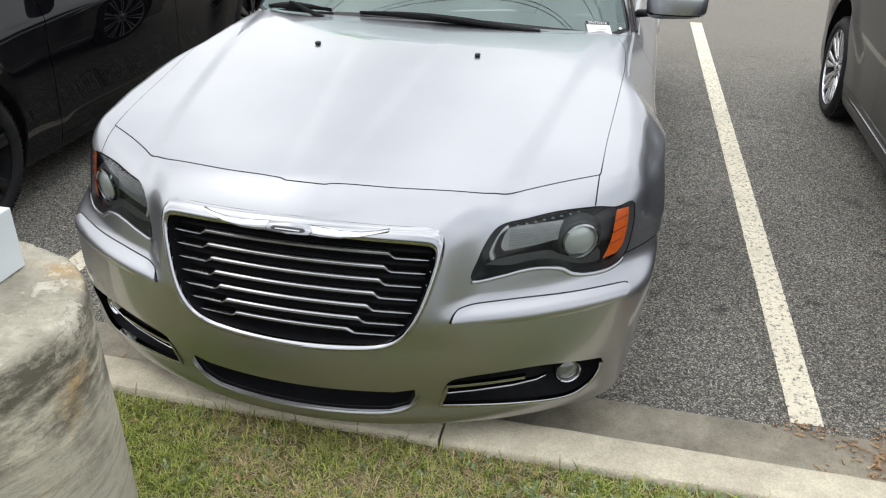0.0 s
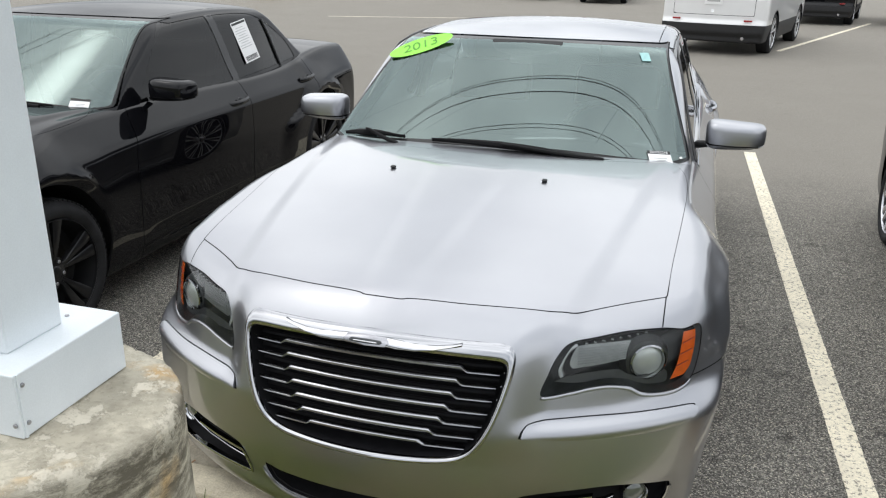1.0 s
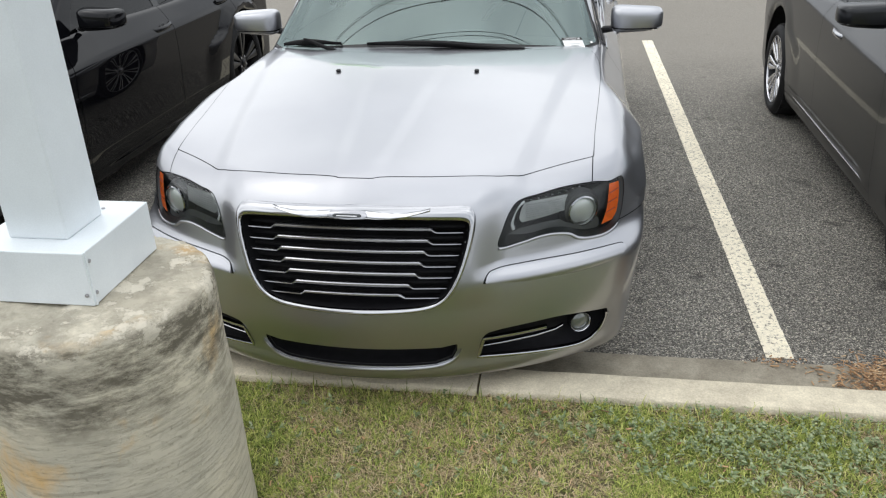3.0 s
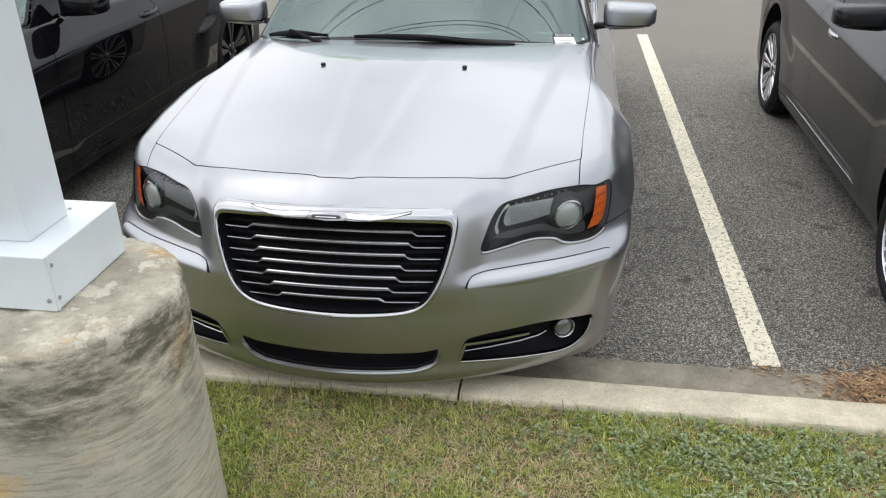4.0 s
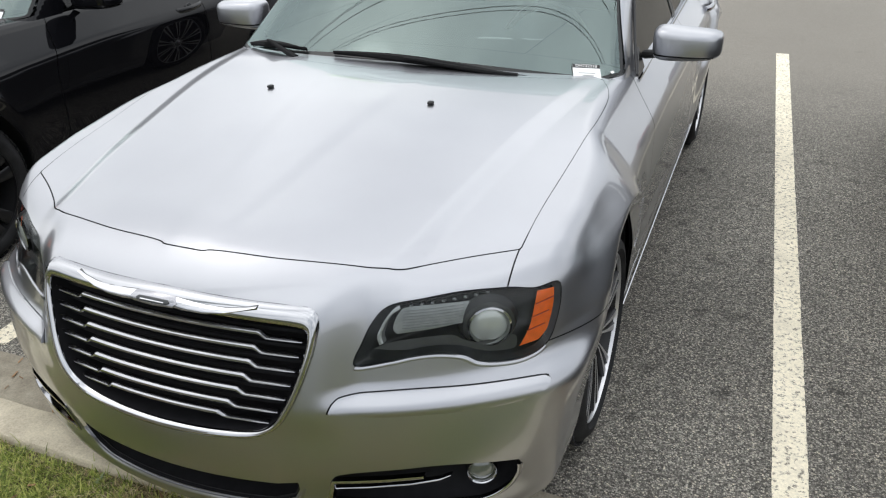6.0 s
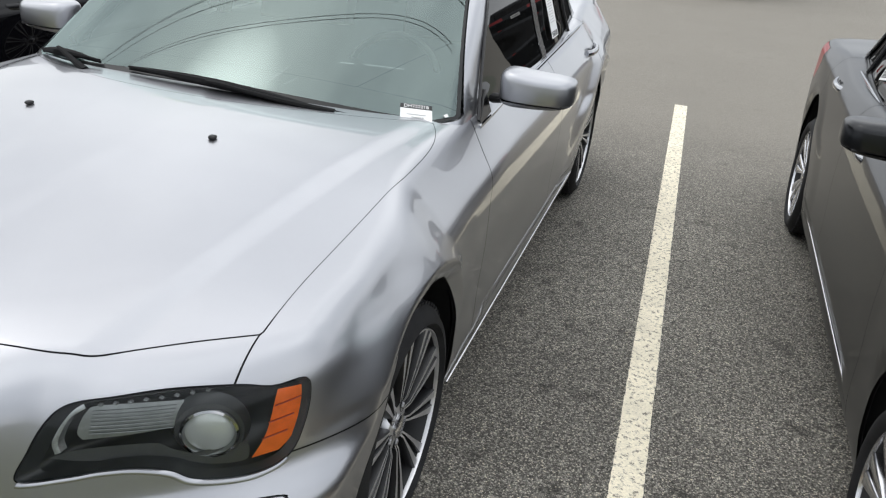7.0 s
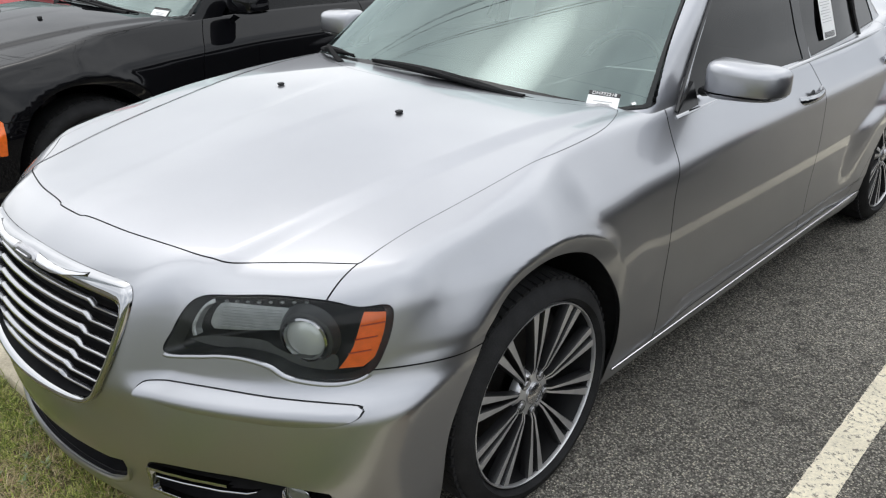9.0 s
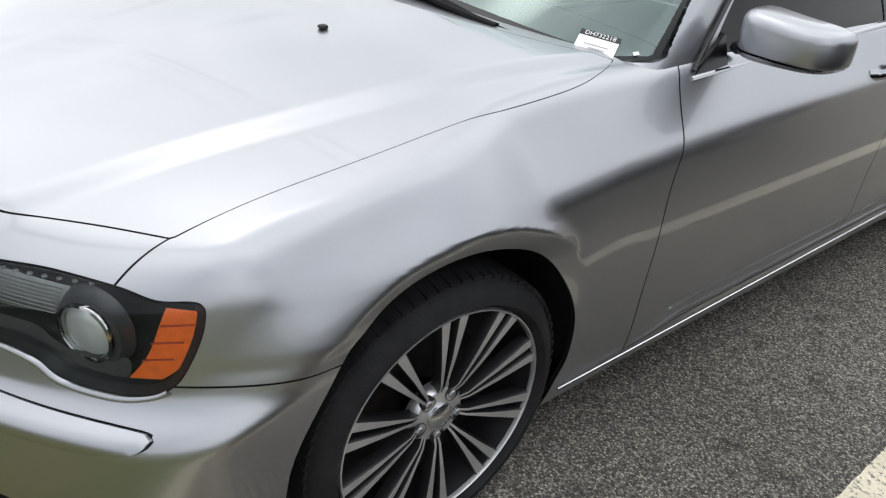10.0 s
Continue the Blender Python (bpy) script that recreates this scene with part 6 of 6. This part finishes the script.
def leaf_material(name, colours, rough=0.6):
    """Blades that differ from one to the next."""
    m = bpy.data.materials.new(name)
    m.use_nodes = True
    n, l = m.node_tree.nodes, m.node_tree.links
    p = n["Principled BSDF"]
    p.inputs["Roughness"].default_value = rough
    p.inputs["Specular IOR Level"].default_value = 0.3
    g = n.new("ShaderNodeNewGeometry")
    r = n.new("ShaderNodeValToRGB")
    r.color_ramp.interpolation = "LINEAR"
    while len(r.color_ramp.elements) < len(colours):
        r.color_ramp.elements.new(0.5)
    for i, (e, c) in enumerate(zip(r.color_ramp.elements, colours)):
        e.position, e.color = i / (len(colours) - 1), (*c, 1)
    l.new(g.outputs["Random Per Island"], r.inputs["Fac"])
    l.new(r.outputs[0], p.inputs["Base Color"])
    return m


GREEN_BLADE = leaf_material("grass_green", [(0.07, 0.105, 0.018), (0.20, 0.265, 0.045), (0.36, 0.405, 0.085), (0.56, 0.54, 0.19)])
DRY_BLADE = leaf_material("grass_dry", [(0.40, 0.29, 0.15), (0.58, 0.47, 0.28), (0.20, 0.125, 0.06), (0.72, 0.61, 0.40)])
CHIP = leaf_material("wood_chip", [(0.30, 0.17, 0.085), (0.46, 0.29, 0.155), (0.17, 0.09, 0.05), (0.60, 0.43, 0.26)], 0.8)
WEED = leaf_material("weed_leaf", [(0.10, 0.15, 0.06), (0.20, 0.25, 0.12), (0.32, 0.36, 0.21)])


def scatter(rng, count, x0, x1, y0, y1, keep):
    x, y = rng.uniform(x0, x1, count * 3), rng.uniform(y0, y1, count * 3)
    k = np.array([keep(a, b) for a, b in zip(x, y)])
    ok = rng.uniform(0, 1, len(x)) < k
    return x[ok][:count], y[ok][:count]


def tussocks(rng, x, y, each, spread):
    """Blades gathered round tuft centres: their roots and the way each one leans."""
    a = rng.uniform(0, 2 * np.pi, len(x) * each)
    r = spread * np.sqrt(rng.uniform(0, 1, len(a)))
    return np.repeat(x, each) + r * np.cos(a), np.repeat(y, each) + r * np.sin(a), a + rng.normal(0, 0.5, len(a)) + np.repeat(rng.uniform(-0.8, 0.8, len(x)), each)


def blades(name, x, y, z, rng, height, width, lean, mat, label, segs=3, aim=None):
    """Thin bent blades, each rooted at its point."""
    n = len(x)
    h = height[0] + (height[1] - height[0]) * rng.uniform(0, 1, n) ** 1.6
    w = rng.uniform(*width, n)
    a = rng.uniform(0, 2 * np.pi, n) if aim is None else aim
    b = rng.uniform(*lean, n)
    dx, dy = np.cos(a), np.sin(a)
    v = np.zeros((n, 2 * segs + 1, 3))
    for k in range(segs + 1):
        t = k / segs
        bend = np.sin(b * t) if k else np.zeros(n)
        px, py, pz = x + dx * h * t * np.sin(b * (0.4 + 0.6 * t)), y + dy * h * t * np.sin(b * (0.4 + 0.6 * t)), z + h * t * np.cos(b * (0.4 + 0.6 * t))
        ww = w * (1 - 0.55 * t)
        if k < segs:
            v[:, 2 * k] = np.stack([px - dy * ww, py + dx * ww, pz], 1)
            v[:, 2 * k + 1] = np.stack([px + dy * ww, py - dx * ww, pz], 1)
        else:
            v[:, 2 * k] = np.stack([px, py, pz], 1)
    base = (np.arange(n) * (2 * segs + 1))[:, None]
    f = []
    for k in range(segs - 1):
        f += (base + np.array([2 * k, 2 * k + 1, 2 * k + 3, 2 * k + 2])).tolist()
    f += (base + np.array([2 * segs - 2, 2 * segs - 1, 2 * segs])).tolist()
    return tagged(link(name, v.reshape(-1, 3), f, mat), label, name.replace("_", " "), kind="stuff")


rng = np.random.default_rng(5)
off_foot = lambda a, b: 0.0 if math.hypot(a + 0.475, b + 0.785) < 0.318 else 1.0
patchy = lambda a, b: off_foot(a, b) * (0.32 + 0.68 * max(0, min(1, 0.50 + 2.0 * noise.noise((a * 2.3, b * 2.3, 0.4)) + 1.3 * noise.noise((a * 8, b * 8, 3)) + 0.9 * noise.noise((a * 24, b * 24, 1)))))
dryish = lambda a, b: off_foot(a, b) * max(0.12, min(1, 0.40 - 2.0 * noise.noise((a * 2.3, b * 2.3, 0.4)) - 1.2 * noise.noise((a * 8, b * 8, 3)) + 0.5 * math.exp(-((b + 0.05) / 0.08) ** 2)))
LAWN = 0.121
x, y = scatter(rng, 13500, -2.4, 2.5, -1.15, -0.052, patchy)
x, y, way = tussocks(rng, x, y, 12, 0.015)
blades("green_grass", x, y, LAWN, rng, (0.012, 0.042), (0.0008, 0.0016), (0.5, 1.5), GREEN_BLADE, "short green lawn grass beside the kerb", aim=way)
x, y = scatter(rng, 45000, -2.4, 2.5, -1.15, -0.045, patchy)
blades("low_grass", x, y, LAWN, rng, (0.008, 0.026), (0.0008, 0.0015), (0.5, 1.45), GREEN_BLADE, "low green grass between the tufts", 2)
x, y = scatter(rng, 5200, -2.4, 2.5, -1.15, -0.042, dryish)
x, y, way = tussocks(rng, x, y, 13, 0.020)
blades("dry_grass", x, y, LAWN, rng, (0.012, 0.042), (0.0006, 0.0013), (1.0, 1.55), DRY_BLADE, "straw-coloured dead grass among the green", aim=way)
x, y = scatter(rng, 30000, -9, 8, -5.5, -0.06, lambda a, b: 0.25 if -2.4 < a < 2.7 and b > -1.3 else 1.0)
blades("far_grass", x, y, LAWN, rng, (0.015, 0.045), (0.002, 0.005), (0.3, 1.3), GREEN_BLADE, "green lawn further from the kerb", 2)
x, y = scatter(rng, 900, -1.9, 2.8, -0.11, -0.030, lambda a, b: max(0.1, 0.6 + 0.8 * noise.noise((a * 3, 0, 8))))
blades("edge_grass", x, y, LAWN, rng, (0.025, 0.07), (0.0010, 0.0020), (0.2, 1.2), GREEN_BLADE, "longer grass blades leaning over the kerb")


def weeds(name, cx, cy, spread, count, size, label):
    """Low rosettes of small broad leaves."""
    vs, fs = [], []
    for i in range(count):
        px, py = cx + rng.normal(0, spread[0]), cy + rng.normal(0, spread[1])
        if py > -0.05:
            py = -0.05 - abs(rng.normal(0, 0.04))
        h = rng.uniform(0.01, 0.05)
        for k in range(7):
            a = rng.uniform(0, 2 * math.pi)
            ln, wd = rng.uniform(*size), rng.uniform(0.003, 0.006)
            d = np.array([math.cos(a), math.sin(a), rng.uniform(-0.1, 0.7)])
            s = np.array([-d[1], d[0], 0]) * wd
            p = np.array([px, py, LAWN + h * rng.uniform(0.3, 1)])
            b = len(vs)
            vs += [p, p + d * ln * 0.5 + s, p + d * ln, p + d * ln * 0.5 - s]
            fs.append((b, b + 1, b + 2, b + 3))
    return tagged(link(name, vs, fs, WEED), label, "weeds", kind="stuff")


weeds("clover_weeds", 1.45, -0.20, (0.42, 0.08), 700, (0.006, 0.014), "grey-green low weeds spreading along the kerb")
weeds("broadleaf_weeds", 1.35, -0.42, (0.22, 0.06), 60, (0.014, 0.030), "darker broad-leaved weeds in the lawn")
weeds("sparse_weeds", 0.2, -0.4, (0.5, 0.18), 60, (0.008, 0.02), "small weeds scattered in thin grass")


def litter(name, cx, cy, sx, sy, pile, count, size, z0, mat, label, lim=None):
    """Flat splinters lying in a heap."""
    vs, fs = [], []
    for i in range(count):
        px, py = cx + rng.normal(0, sx), cy + rng.normal(0, sy)
        if lim and not (lim[0] < py < lim[1]):
            continue
        r2 = ((px - cx) / sx) ** 2 + ((py - cy) / sy) ** 2
        top = pile * math.exp(-r2 / 2.6)
        a, ln, wd = rng.uniform(0, 2 * math.pi), rng.uniform(*size), rng.uniform(0.0025, 0.007)
        d = np.array([math.cos(a), math.sin(a), rng.uniform(-0.25, 0.25)]) * ln / 2
        s = np.array([-math.sin(a), math.cos(a), rng.uniform(-0.4, 0.4)]) * wd / 2
        p = np.array([px, py, z0 + 0.004 + abs(d[2]) + top * rng.uniform(0.55, 1)])
        t = np.array([0, 0, 0.0016])
        b = len(vs)
        vs += [p - d - s, p - d * 0.9 + s, p + d + s * 0.6, p + d * 0.8 - s, p - d - s + t, p - d * 0.9 + s + t, p + d + s * 0.6 + t, p + d * 0.8 - s + t]
        fs += [(b + 4, b + 5, b + 6, b + 7), (b, b + 1, b + 5, b + 4), (b + 1, b + 2, b + 6, b + 5), (b + 2, b + 3, b + 7, b + 6), (b + 3, b, b + 4, b + 7)]
    return tagged(link(name, vs, fs, mat, smooth=False), label, "wood chips" if mat == CHIP else "litter", kind="stuff")


litter("wood_chips", 2.11, 0.37, 0.165, 0.075, 0.06, 3800, (0.008, 0.036), 0.0, CHIP, "heap of orange-brown wood chips in the gutter", (0.125, 0.62))
litter("chip_scraps", 1.53, 0.475, 0.05, 0.018, 0.006, 60, (0.005, 0.016), 0.002, CHIP, "few wood chips at the end of the bay line", (0.40, 0.56))
litter("gutter_litter", -1.7, 0.30, 0.5, 0.10, 0.0, 90, (0.01, 0.04), 0.002, CHIP, "brown scraps scattered in the gutter", (0.13, 0.46))
litter("lawn_litter", 0.6, -0.4, 0.8, 0.22, 0.0, 160, (0.012, 0.035), LAWN + 0.012, CHIP, "dry leaf scraps lying in the grass", (-1.2, -0.06))

# ---- the far row ----
class Wagon(Body):
    """A tall estate car, its nose towards +y of its own frame here turned about."""

    def __init__(self, length=4.65, half=0.92, high=1.68):
        self.s = np.ones(3)
        self.length, self.half, self.high = length, half, high
        self.roof = Spline((0.0, high - 0.10), (0.5, high - 0.02), (1.4, high), (2.4, high - 0.05), (3.0, high - 0.22), (3.6, 1.08), (4.2, 1.03), (4.7, 0.93))

    def f(self, p):
        x, y, z = np.abs(p[..., 0]), p[..., 1], p[..., 2]
        wide = self.half - 0.05 * sstep(0.5, 0.2, z) - 0.30 * np.clip(z - 0.98, 0, 1) - 0.05 * sstep(4.0, 4.65, y) - 0.02 * sstep(0.3, 0.0, y)
        a = smax(z - (self.roof(y) - 0.06 * x * x), x - wide, 0.07)
        tail = -y + 0.04 + 0.12 * x * x + 0.42 * np.clip(z - 0.95, 0, 1) - 0.05 * sstep(0.62, 0.52, z) * sstep(0.3, 0.4, z)
        a = smax(a, tail, 0.06)
        a = smax(a, y - (self.length - 0.25 * x * x), 0.12)
        return smax(a, 0.22 - z, 0.03)


def wagon(label, at, turn, mat, group="cars in the far row"):
    """An estate car seen from its tail (tail towards -y)."""
    w = Wagon()
    car = thing("parked_suv", label, "car", at, turn, group)
    mesh = shell(w, 1.0, 3.6, 0.75, 0.9, 0.7, 170, 40, 60, 1.0)

    def put(nm, m, mt, lab=""):
        return link(nm, m[0], m[1], mt, car, lab, w.normal(m[0])) if len(m[1]) else None
    hubs = (0.95, 3.68)
    field = lambda v: np.where(np.abs(v[:, 0]) > 0.5, np.maximum(*[0.40 - np.hypot(v[:, 1] - h, v[:, 2] - 0.35) for h in hubs]), -1)
    _, rest = split(mesh, field(mesh[0]), 0.0)
    low, rest = split(rest, 0.53 - rest[0][:, 2], 0.001)
    put("lower_cladding", low, BLACK)
    v = rest[0]
    side = np.minimum(np.minimum(v[:, 2] - 1.03, 1.55 - v[:, 2]), np.minimum(v[:, 1] - 0.45, 3.05 - 1.1 * (v[:, 2] - 1.03) - v[:, 1]))
    glass, rest = split(rest, np.where(np.abs(v[:, 0]) > 0.55, side, -1), 0.0)
    for k in (1, -1):
        put("side_window", clip(glass, k * glass[0][:, 0]), DARK_GLASS)
    v = rest[0]
    rear = np.minimum(np.minimum(v[:, 2] - 1.18, 1.52 - v[:, 2]), np.minimum(0.66 - np.abs(v[:, 0]), 0.45 - v[:, 1]))
    glass, rest = split(rest, rear, 0.0)
    put("rear_window", glass, DARK_GLASS)
    v = rest[0]
    lampf = np.minimum(np.minimum(v[:, 2] - 0.97 - 0.05 * np.abs(v[:, 0]), 1.15 - v[:, 2]), np.minimum(np.abs(v[:, 0]) - 0.42, 0.34 - v[:, 1]))
    lamps, rest = split(rest, lampf, 0.0)
    for k in (1, -1):
        put("tail_lamp", clip(lamps, k * lamps[0][:, 0]), RED_LENS, "red tail lamp")
    v = rest[0]
    door, rest = split(rest, np.minimum(np.minimum(v[:, 2] - 0.68, 0.70 - np.abs(v[:, 0])), 0.5 - v[:, 1]), 0.004)
    put("tailgate", door, mat)
    put("body_shell", rest, mat)
    plate = part("number_plate", box((0.31, 0.01, 0.155), (0, 0.035, 0.93), 0.004), PAPER, car)
    part("plate_bar", box((0.22, 0.004, 0.05), (0, 0.028, 0.93), 0.001), INK_GREY, plate)
    part("bumper_reflector", box((0.14, 0.02, 0.03), (0.62, 0.040, 0.60), 0.004), RED_LENS, car)
    part("bumper_reflector", box((0.14, 0.02, 0.03), (-0.62, 0.040, 0.60), 0.004), RED_LENS, car)
    part("inner_shell", box((1.62, 4.1, 0.55), (0, 2.3, 0.58), 0.05), BLACK, car)
    for k in (1, -1):
        for h in hubs:
            wheel(car, (k * 0.90, h, 0.355), k > 0, "star")
        part("exhaust_tip", tube([(k * 0.55, 0.06, 0.30), (k * 0.55, 0.25, 0.30)], 0.03, 10), SATIN, car)
    return car


near_suv = wagon("white estate car standing tail towards the lane", (1.00, 15.2, 0), -14, WHITE_PAINT)
near_suv.scale = (1.1, 1.1, 1.1)
wagon("white estate car in the far row", (-2.9, 31.0, 0), 0, WHITE_PAINT)
wagon("white estate car in the far row", (-5.9, 32.0, 0), 0, WHITE_PAINT)
wagon("black estate car in the far row", (-9.0, 32.5, 0), 0, BLACK_PAINT)
wagon("dark grey estate car in the far row", (-13.2, 34.0, 0), 0, GREY_PAINT)
wagon("dark estate car beyond the white one", (3.95, 24.1, 0), -12, BLACK_PAINT)
wagon("dark grey estate car at the end of the row", (6.7, 24.2, 0), -12, GREY_PAINT)
tagged(part("yellow_footing", lathe([(-0.05, 0.46), (0.2, 0.45), (0.98, 0.44), (1.06, 0.42), (1.08, 0.38), (1.08, 0.0)], 40, "z", at=(-15.0, 27.2, 0)), YELLOW, smooth=True), "yellow painted round concrete footing by the far lane", "footing")
